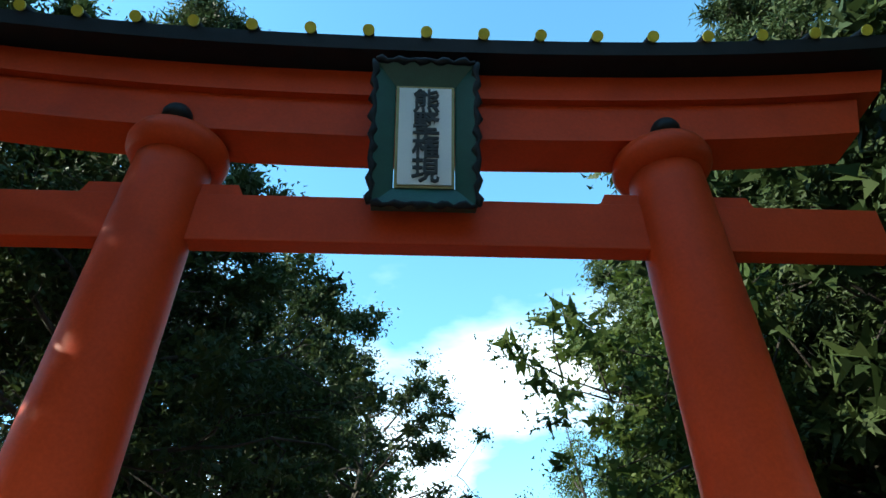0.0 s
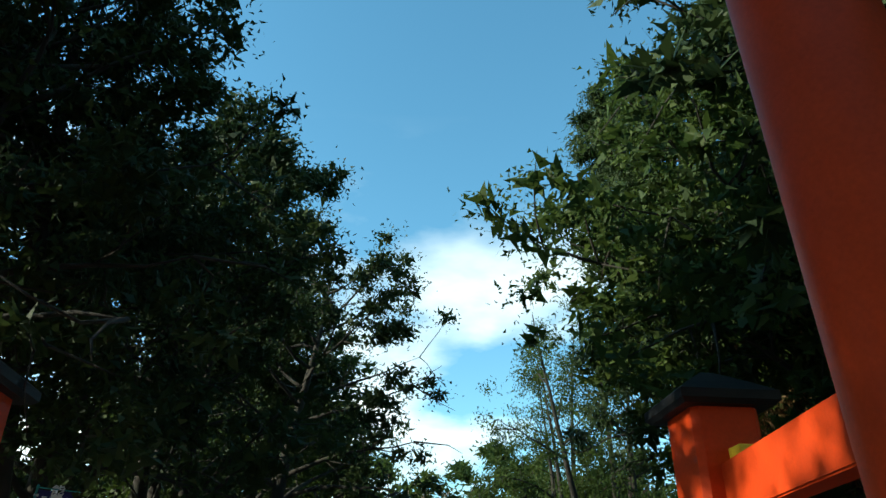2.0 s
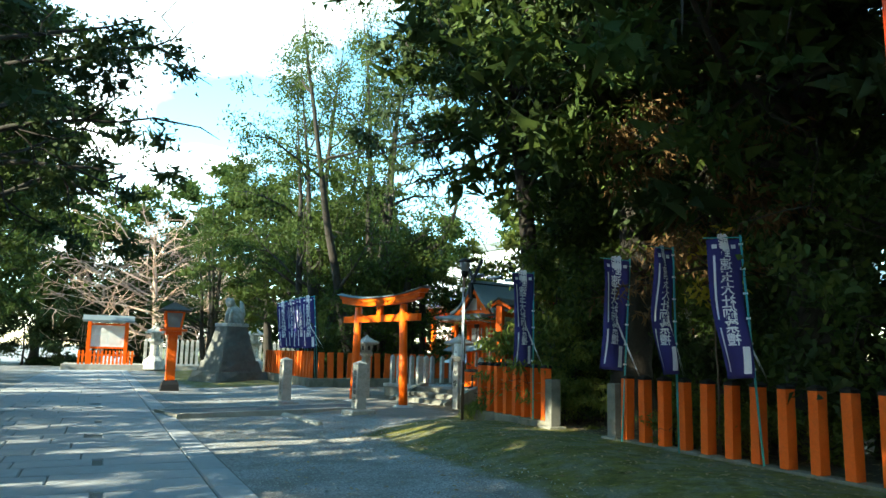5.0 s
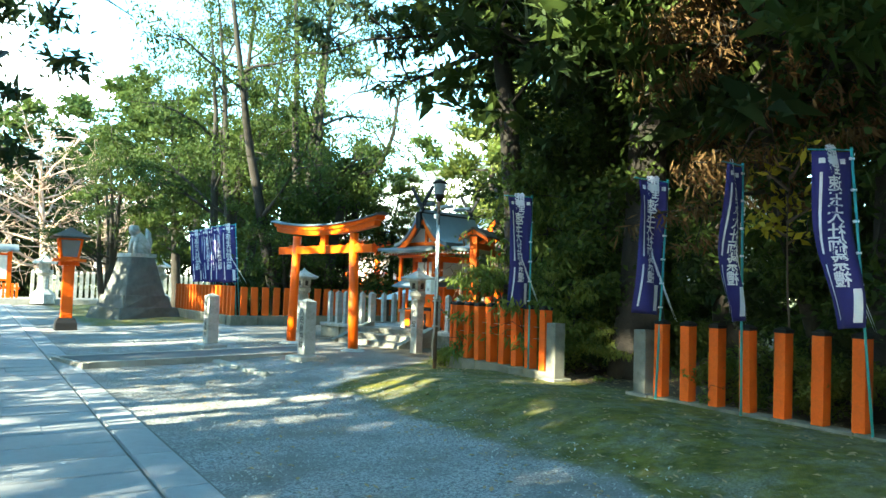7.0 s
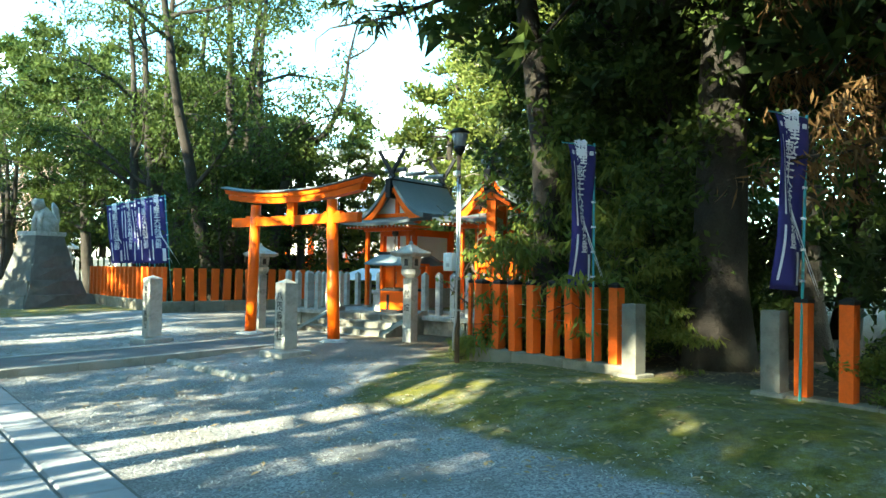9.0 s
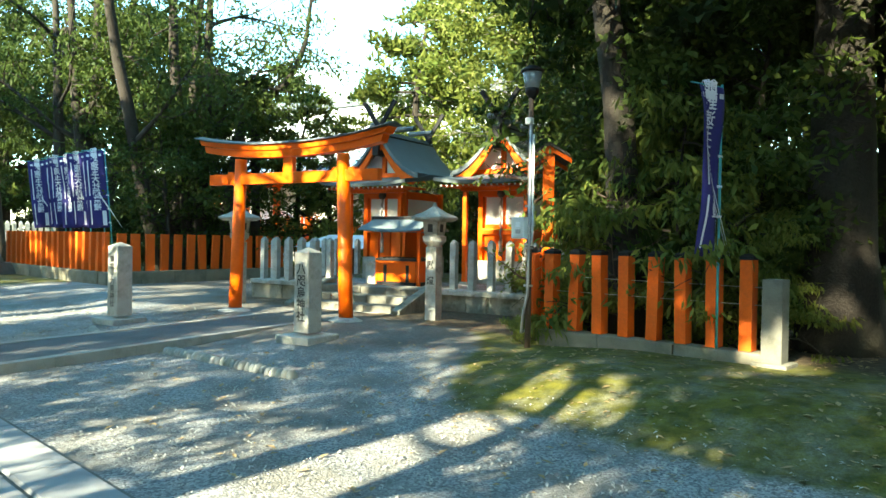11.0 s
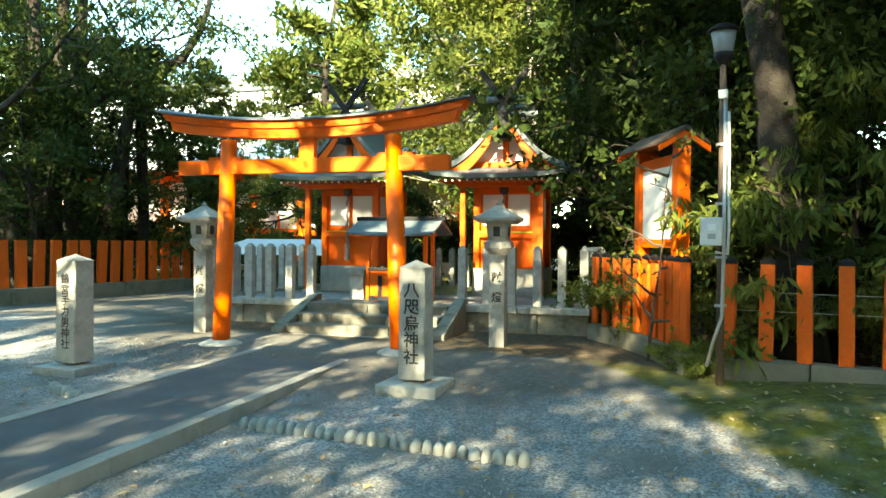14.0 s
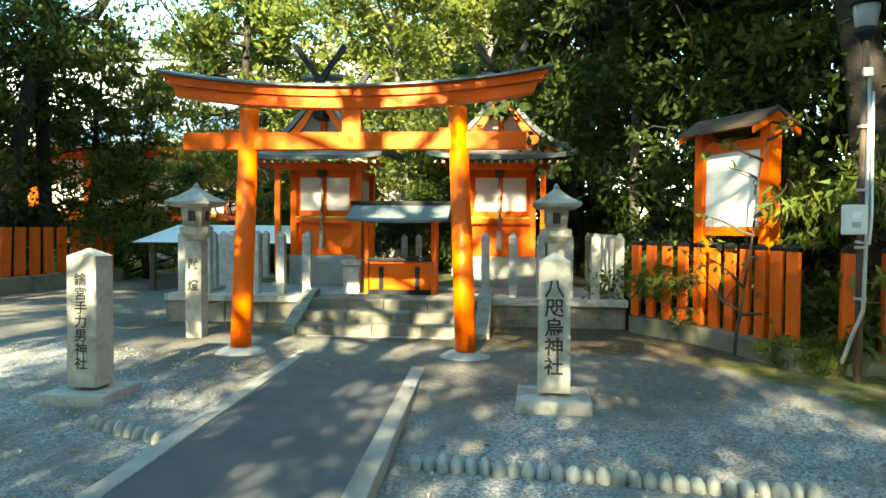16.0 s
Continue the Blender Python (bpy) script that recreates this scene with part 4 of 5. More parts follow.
# ---- banners ----
def banner(m, lean, twist, seed, group):
    t = thing("banner", m, "tall dark blue cloth banner with white lettering on a turquoise pole", "banner", group)
    W, H = 0.42, 1.72

    def cloth(u, v, off=0.0):
        """u across 0..1, v up 0..1"""
        s = (1 - v)
        yaw = radians(twist) * s + 0.16 * math.sin(3.1 * s + seed)
        wv = 0.035 * math.sin(6 * u + 5 * s + seed) + 0.02 * math.sin(9 * s + seed * 2)
        wid = W * (1 - 0.22 * s * abs(math.sin(seed)))
        x, y = math.cos(yaw) * u * wid - math.sin(yaw) * (wv + off), math.sin(yaw) * u * wid + math.cos(yaw) * (wv + off)
        return (x + 0.02, y, 0.95 + v * H)
    bm = bmesh.new()
    nu, nv = 8, 28
    g = [[bm.verts.new(cloth(i / nu, j / nv)) for i in range(nu + 1)] for j in range(nv + 1)]
    for j in range(nv):
        for i in range(nu):
            bm.faces.new((g[j][i], g[j][i + 1], g[j + 1][i + 1], g[j + 1][i]))
    ob = part("cloth", bm, M_blue, t, smooth=True)
    so = ob.modifiers.new("thick", "SOLIDIFY")
    so.thickness = 0.004
    tv, tf = text_mesh("熊野速玉大社御祭禮", 0.165, 0.94)
    for sgn in (-1, 1):
        me = bpy.data.meshes.new("lettering")
        vv = [cloth(0.5 + p[0] / W, 0.50 + p[1] / H, sgn * 0.012) for p in tv]
        me.from_pydata(vv, [], tf)
        me.materials.append(M_cloth_white)
        ob = new("lettering", me)
        ob.parent = t
        bm = bmesh.new()
        for (u0, u1, v0, v1) in ((0.10, 0.30, 0.03, 0.22), (0.36, 0.64, 0.925, 0.975), (0.12, 0.26, 0.93, 0.96), (0.74, 0.88, 0.93, 0.96), (0.80, 0.86, 0.42, 0.88), (0.80, 0.86, 0.05, 0.36)):
            k = 6
            row = [[bm.verts.new(cloth(u0 + (u1 - u0) * i / 2, v0 + (v1 - v0) * j / k, sgn * 0.010)) for i in range(3)] for j in range(k + 1)]
            for j in range(k):
                for i in range(2):
                    bm.faces.new((row[j][i], row[j][i + 1], row[j + 1][i + 1], row[j + 1][i]))
        part("printed_mark", bm, M_cloth_white, t, "white printed marks")
    part("pole", tube(bmesh.new(), [(0, 0, -0.35), (0, 0, 2.72)], 0.014, 8), M_polegreen, t, smooth=True)
    part("cross_bar", tube(bmesh.new(), [(-0.02, 0, 2.69), (0.48, 0.0, 2.69)], 0.008, 6), M_polegreen, t)
    for k in range(6):
        v = 0.06 + 0.18 * k
        part("loop", tube(bmesh.new(), [(-0.02, 0, 0.95 + v * H), (0.035, 0, 0.95 + v * H)], 0.016, 6), M_cloth_white, t)
    return t


def build_banners():
    G = "banners along the fence"
    banner(pose(7.52, 18.92, 0.33, 0, 0, 166), 0, 14, 0.6, G)
    banner(pose(7.54, 16.40, 0.33, 2, -4, 160), 0, 9, 0.4, G)
    banner(pose(7.50, 15.15, 0.33, -1, 2, 190), 0, 10, 2.8, G)
    banner(pose(7.48, 13.72, 0.33, 2, 3, 158), 0, 12, 3.4, G)
    G2 = "banners on the far side of the way"
    for i in range(11):
        banner(pose(-4.05 - 0.05 * i, 11.6 + 0.85 * i, 0.25, 0, 4 + i % 3, 15), 0, 14 + 7 * (i % 3), 0.7 * i, G2)
    G3 = "banners behind the far fence"
    for i in range(7):
        m = pose(7.86 + 0.10 * (i % 2), 34.95 + 0.72 * i, 0.48, 0, 0, 146 + 6 * (i % 3)) @ pose(0, 0, 0, 0, 5 - (i % 3), 0)
        banner(m @ Matrix.Diagonal((1.15, 1.15, 1.15, 1)), 0, 10, 1.1 * i, G3)


build_banners()


# ---- things by the way ----
def notice_shelter():
    """Roofed notice board behind the oblique fence."""
    p0, p1 = Vector((8.36, 21.665, 0)), Vector((9.22, 22.30, 0))
    d = p1 - p0
    ang = math.degrees(math.atan2(d.y, d.x))
    L = d.length
    t = thing("notice_board", pose(p0.x, p0.y, 0.1, 0, 0, ang), "roofed vermilion notice board with a white lettered panel", "notice board")
    for x in (0.0, L):
        part("post", B(x - 0.075, x + 0.075, -0.075, 0.075, 0, 2.48, 0.008), M_verm, t)
    part("panel", B(0.08, L - 0.08, -0.02, 0.03, 1.40, 2.24), M_notice, t, "white panel with faint writing")
    part("bottom_rail", B(0.076, L - 0.076, -0.04, 0.05, 1.30, 1.395), M_verm, t)
    part("top_rail", B(0.076, L - 0.076, -0.04, 0.05, 2.245, 2.36), M_verm, t)
    rng = random.Random(6)
    for k in range(11):
        x = 0.16 + (L - 0.32) * k / 10
        z1 = 2.18 - rng.uniform(0, 0.08)
        part("text_line", B(x - 0.012, x + 0.012, -0.024, -0.0205, z1 - rng.uniform(0.35, 0.7), z1), M_conc, t, "column of faint grey writing")
    rings = []
    for x in (-0.12, L + 0.12):
        rings.append([(x, -0.28, 2.455), (x, 0.0, 2.62), (x, 0.28, 2.455), (x, 0.28, 2.49), (x, 0.0, 2.665), (x, -0.28, 2.49)])
    part("roof", loft(bmesh.new(), rings), M_wood, t, "weathered plank roof")
    for x in (-0.10, L + 0.06):
        part("barge_board", prism(bmesh.new(), [(x, -0.30, 2.37), (x, 0, 2.55), (x, 0.30, 2.37), (x, 0.30, 2.435), (x, 0, 2.61), (x, -0.30, 2.435)], (0.04, 0, 0)), M_verm, t)
    part("ridge_beam", B(-0.09, L + 0.09, -0.05, 0.05, 2.50, 2.60), M_verm, t)


def utility_pole():
    x, y = 7.14, 21.06
    t = thing("lamp_post", pose(x, y, gh(x, y) - 0.05), "thin grey lamp post with meter box and conduits", "lamp post")
    part("pole", tube(bmesh.new(), [(0, 0, 0), (0, 0, 1.6), (-0.015, 0, 3.1)], [0.036, 0.033, 0.028], 12), M_wood, t, smooth=True)
    part("conduit", tube(bmesh.new(), [(0.10, 0.10, 0.25), (0.03, 0.12, 0.22), (-0.02, 0.06, 0.45), (-0.045, -0.02, 0.7), (-0.045, -0.03, 1.3), (-0.045, -0.03, 2.75)], 0.018, 8), M_steel, t, smooth=True)
    part("conduit", tube(bmesh.new(), [(-0.03, 0.05, 1.3), (-0.03, -0.06, 1.28), (-0.035, -0.07, 1.5), (-0.03, -0.06, 2.6)], 0.014, 8), M_plastic, t, smooth=True)
    box = part("meter_box", B(-0.14, -0.045, -0.02, 0.17, 1.36, 1.62, 0.012), M_plastic, t, "pale grey plastic meter box")
    part("label_plate", B(-0.146, -0.141, 0.03, 0.10, 1.50, 1.56), M_white, box)
    part("label_plate", B(-0.146, -0.141, 0.03, 0.10, 1.42, 1.47), M_steel, box)
    for z in (0.8, 1.25, 1.75, 2.3):
        part("strap", turned(bmesh.new(), [(0.055, -0.012), (0.055, 0.012)], 12, pose(-0.01, 0, z)), M_steel, t)
    bm = bmesh.new()
    turned(bm, [(0.078, 3.15), (0.085, 3.17), (0.118, 3.35), (0.10, 3.36)], 20)
    part("lamp_glass", bm, M_glass, t, "milky grey glass lamp", smooth=True)
    bm = bmesh.new()
    turned(bm, [(0.034, 3.02), (0.05, 3.06), (0.082, 3.10), (0.086, 3.155), (0.06, 3.165)], 18)
    part("lamp_socket", bm, M_black, t, smooth=True)
    bm = bmesh.new()
    turned(bm, [(0.12, 3.345), (0.142, 3.355), (0.138, 3.375), (0.07, 3.42), (0.01, 3.435)], 20)
    part("lamp_hood", bm, M_black, t, smooth=True)
    part("insulator", B(-0.09, -0.02, -0.05, 0.03, 2.72, 2.80, 0.01), M_plastic, t)


def red_lantern(x, y, rz=0):
    t = thing("lantern_post", pose(x, y, 0.0, 0, 0, rz), "vermilion wooden lantern post on a black base", "lantern", "vermilion lantern posts")
    part("base", loft(bmesh.new(), [[(a * k, b * k, z) for a, b in ((-1, -1), (1, -1), (1, 1), (-1, 1))] for k, z in ((0.30, -0.05), (0.28, 0.22), (0.22, 0.36))]), M_black, t)
    part("post", B(-0.15, 0.15, -0.15, 0.15, 0.34, 2.02, 0.01), M_verm, t)
    part("shelf", B(-0.42, 0.42, -0.42, 0.42, 2.02, 2.10, 0.01), M_verm, t)
    part("bracket", B(-0.26, 0.26, -0.26, 0.26, 1.90, 2.02, 0.01), M_verm, t)
    part("glass", loft(bmesh.new(), [[(a * k, b * k, z) for a, b in ((-1, -1), (1, -1), (1, 1), (-1, 1))] for k, z in ((0.20, 2.12), (0.27, 2.66))]), M_glass, t, "milky glass lantern body")
    for a, b in ((-1, -1), (1, -1), (1, 1), (-1, 1)):
        part("corner_bar", tube(bmesh.new(), [(a * 0.22, b * 0.22, 2.10), (a * 0.30, b * 0.30, 2.70)], 0.035, 6), M_verm, t)
    for z, k in ((2.13, 0.23), (2.68, 0.30)):
        for a in (-1, 1):
            part("frame_rail", B(-k, k, a * k - 0.03, a * k + 0.03, z - 0.03, z + 0.03), M_verm, t)
            part("frame_rail", B(a * k - 0.03, a * k + 0.03, -k, k, z - 0.03, z + 0.03), M_verm, t)
    part("roof", loft(bmesh.new(), [[(a * k, b * k, z) for a, b in ((-1, -1), (1, -1), (1, 1), (-1, 1))] for k, z in ((0.50, 2.70), (0.52, 2.75), (0.28, 2.88), (0.05, 3.02))]), M_wood, t, "dark shingled hipped roof")


def statue():
    x, y = 5.55, 41.3
    t = thing("statue_pedestal", pose(x, y, 0.0, 0, 0, 20) @ Matrix.Diagonal((0.76, 0.76, 0.93, 1)), "broad tapering pedestal of dark stacked stones", "pedestal")
    rng = random.Random(9)
    z, n = -0.05, 0
    levels = [(1.75, 0.55), (1.38, 0.5), (1.12, 0.45), (0.98, 0.42), (0.86, 0.40), (0.76, 0.36)]
    for r, h in levels:
        for s in range(4):
            for k in (-1, 0, 1):
                w = r * 2 / 3
                bm = bmesh.new()
                cx = k * w
                rr = r - rng.uniform(0.0, 0.06)
                loft(bm, [[(cx - w / 2 + 0.01, -rr, z), (cx + w / 2 - 0.01, -rr, z), (cx + w / 2 - 0.01, 0, z), (cx - w / 2 + 0.01, 0, z)],
                          [((cx - w / 2) * 0.9 + 0.01, -rr * 0.86, z + h), ((cx + w / 2) * 0.9 - 0.01, -rr * 0.86, z + h), (cx + w / 2 - 0.01, 0, z + h), (cx - w / 2 + 0.01, 0, z + h)]])
                for v in bm.verts:
                    v.co.rotate(Euler((0, 0, s * math.pi / 2)))
                part("stone_block", bm, M_stone_dark, t)
        z += h
    part("cap_stone", B(-0.72, 0.72, -0.72, 0.72, z, z + 0.16, 0.03), M_stone, t, "pale flat cap stone")
    bm = bmesh.new()
    # seated guardian, one plain body
    tube(bm, [(0.25, 0, 0.0), (0.22, 0, 0.3), (0.02, 0, 0.62), (-0.12, 0, 0.85)], [0.34, 0.36, 0.27, 0.17], 14)
    tube(bm, [(-0.10, 0, 0.80), (-0.20, 0, 0.98), (-0.34, 0, 1.02)], [0.19, 0.22, 0.13], 12)
    for s in (-1, 1):
        tube(bm, [(-0.22, s * 0.14, 0), (-0.20, s * 0.14, 0.4), (-0.08, s * 0.12, 0.65)], [0.09, 0.08, 0.11], 8)
    tube(bm, [(0.45, 0, 0.05), (0.58, 0, 0.45), (0.50, 0, 0.85), (0.40, 0, 1.05)], [0.10, 0.13, 0.12, 0.03], 8)
    solid("guardian_statue", bm, M_stone, "weathered stone guardian figure seated on its pedestal", "statue", smooth=True, m=pose(x, y, (z + 0.16) * 0.93, 0, 0, 30))


def notice_hut():
    t = thing("notice_hut", pose(0.6, 57, 0.35), "roofed vermilion notice board behind a low picket fence", "notice board")
    for x in (-1.05, 1.05):
        part("post", B(x - 0.11, x + 0.11, -0.11, 0.11, 0, 2.6, 0.01), M_verm, t)
    part("panel", B(-0.93, 0.93, -0.03, 0.05, 1.05, 2.35), M_notice, t, "pale printed panel")
    part("bottom_rail", B(-0.94, 0.94, -0.06, 0.08, 0.93, 1.045), M_verm, t)
    part("top_rail", B(-0.94, 0.94, -0.06, 0.08, 2.355, 2.47), M_verm, t)
    for k, (x0, x1, z0, z1) in enumerate(((-0.7, 0.0, 1.25, 1.75), (0.1, 0.75, 1.2, 2.1), (-0.7, -0.1, 1.9, 2.2))):
        part("printed_area", B(x0, x1, -0.036, -0.031, z0, z1), M_plaster, t)
    part("roof", loft(bmesh.new(), [[(x, -0.75, 2.55), (x, 0, 2.85), (x, 0.75, 2.55), (x, 0.75, 2.66), (x, 0, 2.98), (x, -0.75, 2.66)] for x in (-1.45, 1.45)]), M_copper, t)
    for k in range(15):
        x = -1.5 + 0.21 * k
        part("picket", B(x - 0.06, x + 0.06, -0.85, -0.77, 0, 0.82), M_verm, t)
    part("picket_rail", B(-1.6, 1.6, -0.77, -0.72, 0.5, 0.6), M_verm, t)
    part("plinth", B(-2.4, 6.5, -1.2, 2.5, -0.45, 0.0, 0.02), M_conc, t, "pale concrete plinth")


def far_stone_fence():
    first = thing("far_stone_post", pose(2.9, 58.6, 0.02), "pale pointed stone fence post far off", "fence post", "far stone fence")
    part("shaft", loft(bmesh.new(), [[(a * k, b * k, z) for a, b in ((-1, -1), (1, -1), (1, 1), (-1, 1))] for k, z in ((0.09, 0), (0.09, 1.83), (0.02, 1.96))]), M_stone, first)
    for i in range(1, 44):
        copy_thing(first, pose(2.9 + 0.32 * i, 58.6, 0.02))
    for x, y in ((3.3, 56.0), (9.0, 54.0), (-5.2, 50.0)):
        t = thing("stone_lantern", pose(x, y, 0.1), "old pale stone lantern far along the way", "lantern", "far stone lanterns")
        part("pedestal", turned(bmesh.new(), [(0.7, 0), (0.62, 0.5), (0.4, 0.7), (0.3, 0.8)], 8), M_stone, t)
        part("shaft", turned(bmesh.new(), [(0.26, 0.8), (0.24, 1.5), (0.45, 1.7), (0.45, 1.85)], 10), M_stone, t)
        part("fire_box", turned(bmesh.new(), [(0.28, 1.85), (0.30, 2.2)], 6), M_stone, t)
        part("roof", turned(bmesh.new(), [(0.62, 2.2), (0.6, 2.3), (0.2, 2.55), (0.08, 2.8), (0.0, 2.9)], 6), M_stone, t)


def small_signs():
    for x, y, w, h, z in ((-4.75, 40.0, 0.72, 0.8, 1.75), (-4.0, 40.6, 0.50, 0.62, 1.8), (-4.2, 23.0, 0.5, 0.75, 1.45)):
        t = thing("sign_board", pose(x, y, 0), "white sign board on a dark post", "sign", "sign boards")
        part("post", B(-0.04, 0.04, 0.02, 0.1, 0, z + h), M_wood, t)
        part("board", B(-w / 2, w / 2, -0.02, 0.02, z, z + h, 0.005), M_notice, t)
        part("text_bar", B(-w * 0.3, -w * 0.22, -0.025, -0.0205, z + 0.1, z + h - 0.1), M_ink, t)
        part("text_bar", B(w * 0.1, w * 0.18, -0.025, -0.0205, z + 0.15, z + h - 0.1), M_ink, t)


def great_hall():
    """Large hall with white walls far behind the small shrine."""
    t = thing("worship_hall", at_sh(20, 13, 0), "large white walled hall with vermilion posts and roof coloured sunlit pale", "hall")
    part("stone_floor", B(-1.2, 11, -13, 13, -0.1, 0.6), M_conc, t)
    part("wall", B(0, 10, -11.5, 11.5, 1.95, 4.3), M_plaster, t)
    part("underfloor", B(0.4, 9.5, -11.3, 11.3, 0.6, 1.7), M_wood, t)
    part("floor_beam", B(-0.9, 0.0, -12, 12, 1.65, 1.95), M_verm, t)
    part("head_beam", B(-0.12, 0.0, -11.5, 11.5, 4.02, 4.35), M_verm, t)
    for k in range(11):
        y = -11.4 + 2.28 * k
        part("column", B(-0.22, 0.0, y - 0.16, y + 0.16, 0.6, 4.35), M_verm, t)
    for k in range(24):
        y = -11.6 + 1.0 * k
        part("rail_post", B(-0.85, -0.75, y - 0.04, y + 0.04, 1.95, 2.5), M_verm, t)
    rings = []
    for i in range(15):
        y = -14 + 28 * i / 14
        up = 0.5 * (abs(y) / 14) ** 3
        rings.append([(-2.6, y, 4.35 + up), (-2.6, y, 4.6 + up), (1.2, y, 6.2 + up * 0.7), (5, y, 9.2), (8.8, y, 6.2 + up * 0.7), (12.6, y, 4.6 + up), (12.6, y, 4.35 + up), (5, y, 4.4)])
    part("roof", loft(bmesh.new(), rings), M_roofpale, t, "broad curved roof coloured pale as in full sun")
    part("ridge", B(4.6, 5.4, -14, 14, 9.1, 9.7, 0.05), M_copper, t)
    part("eave_beam", B(-1.6, -1.4, -12.5, 12.5, 4.2, 4.4), M_verm, t)
    w = thing("low_shelter", at_sh(7.6, 4.6, 0), "low shelter with a pale blue sheet roof", "shelter")
    part("roof", loft(bmesh.new(), [[(x, -1.7, 1.12), (x, 1.7, 1.12), (x * 0.55 + 0.4, 1.1, 1.48), (x * 0.55 + 0.4, -1.1, 1.48)] for x in (-1.0, 1.6)]), M_roofpale, w)
    for x, y in ((-0.7, -1.4), (-0.7, 1.4), (1.3, -1.4), (1.3, 1.4)):
        part("post", B(x - 0.05, x + 0.05, y - 0.05, y + 0.05, 0, 1.14), M_wood, w)


notice_shelter()
utility_pole()
red_lantern(2.47, 34.2)
red_lantern(-4.5, 34.2)
statue()
notice_hut()
far_stone_fence()
small_signs()
great_hall()


# ---- trees ----
def leaf_mesh(name, pts, axes, length, width, material, rng, droop=0.0, fold=0.25, small=False):
    """Leaves as small pointed blades at the points; axes steer their direction."""
    n = len(pts)
    d = rng.normal(size=(n, 3)) + axes
    d[:, 2] -= droop
    d /= np.linalg.norm(d, axis=1)[:, None]
    s = np.cross(d, rng.normal(size=(n, 3)))
    s /= np.linalg.norm(s, axis=1)[:, None] + 1e-9
    ln = (length * rng.uniform(0.65, 1.35, n))[:, None]
    wd = (width * rng.uniform(0.7, 1.3, n))[:, None]
    up = np.cross(d, s)
    k = 3 if small else 4
    v = np.empty((n, k, 3))
    if small:
        v[:, 0] = pts + s * wd * 0.5
        v[:, 1] = pts + d * ln + up * wd * fold
        v[:, 2] = pts - s * wd * 0.5 + d * ln * 0.2
    else:
        v[:, 0] = pts
        v[:, 1] = pts + d * ln * 0.45 + s * wd * 0.5 + up * wd * fold
        v[:, 2] = pts + d * ln
        v[:, 3] = pts + d * ln * 0.45 - s * wd * 0.5 + up * wd * fold
    me = bpy.data.meshes.new(name)
    me.vertices.add(k * n)
    me.vertices.foreach_set("co", v.reshape(-1))
    me.loops.add(k * n)
    me.loops.foreach_set("vertex_index", np.arange(k * n, dtype=np.int32))
    me.polygons.add(n)
    me.polygons.foreach_set("loop_start", np.arange(0, k * n, k, dtype=np.int32))
    me.update(calc_edges=True)
    me.materials.append(material)
    return me


def limb_path(rng, p, d, length, steps, wander, rise):
    pts = [Vector(p)]
    d = Vector(d).normalized()
    for _ in range(steps):
        d = (d + Vector(rng.normal(size=3)) * wander + Vector((0, 0, rise))).normalized()
        pts.append(pts[-1] + d * (length / steps))
    return pts


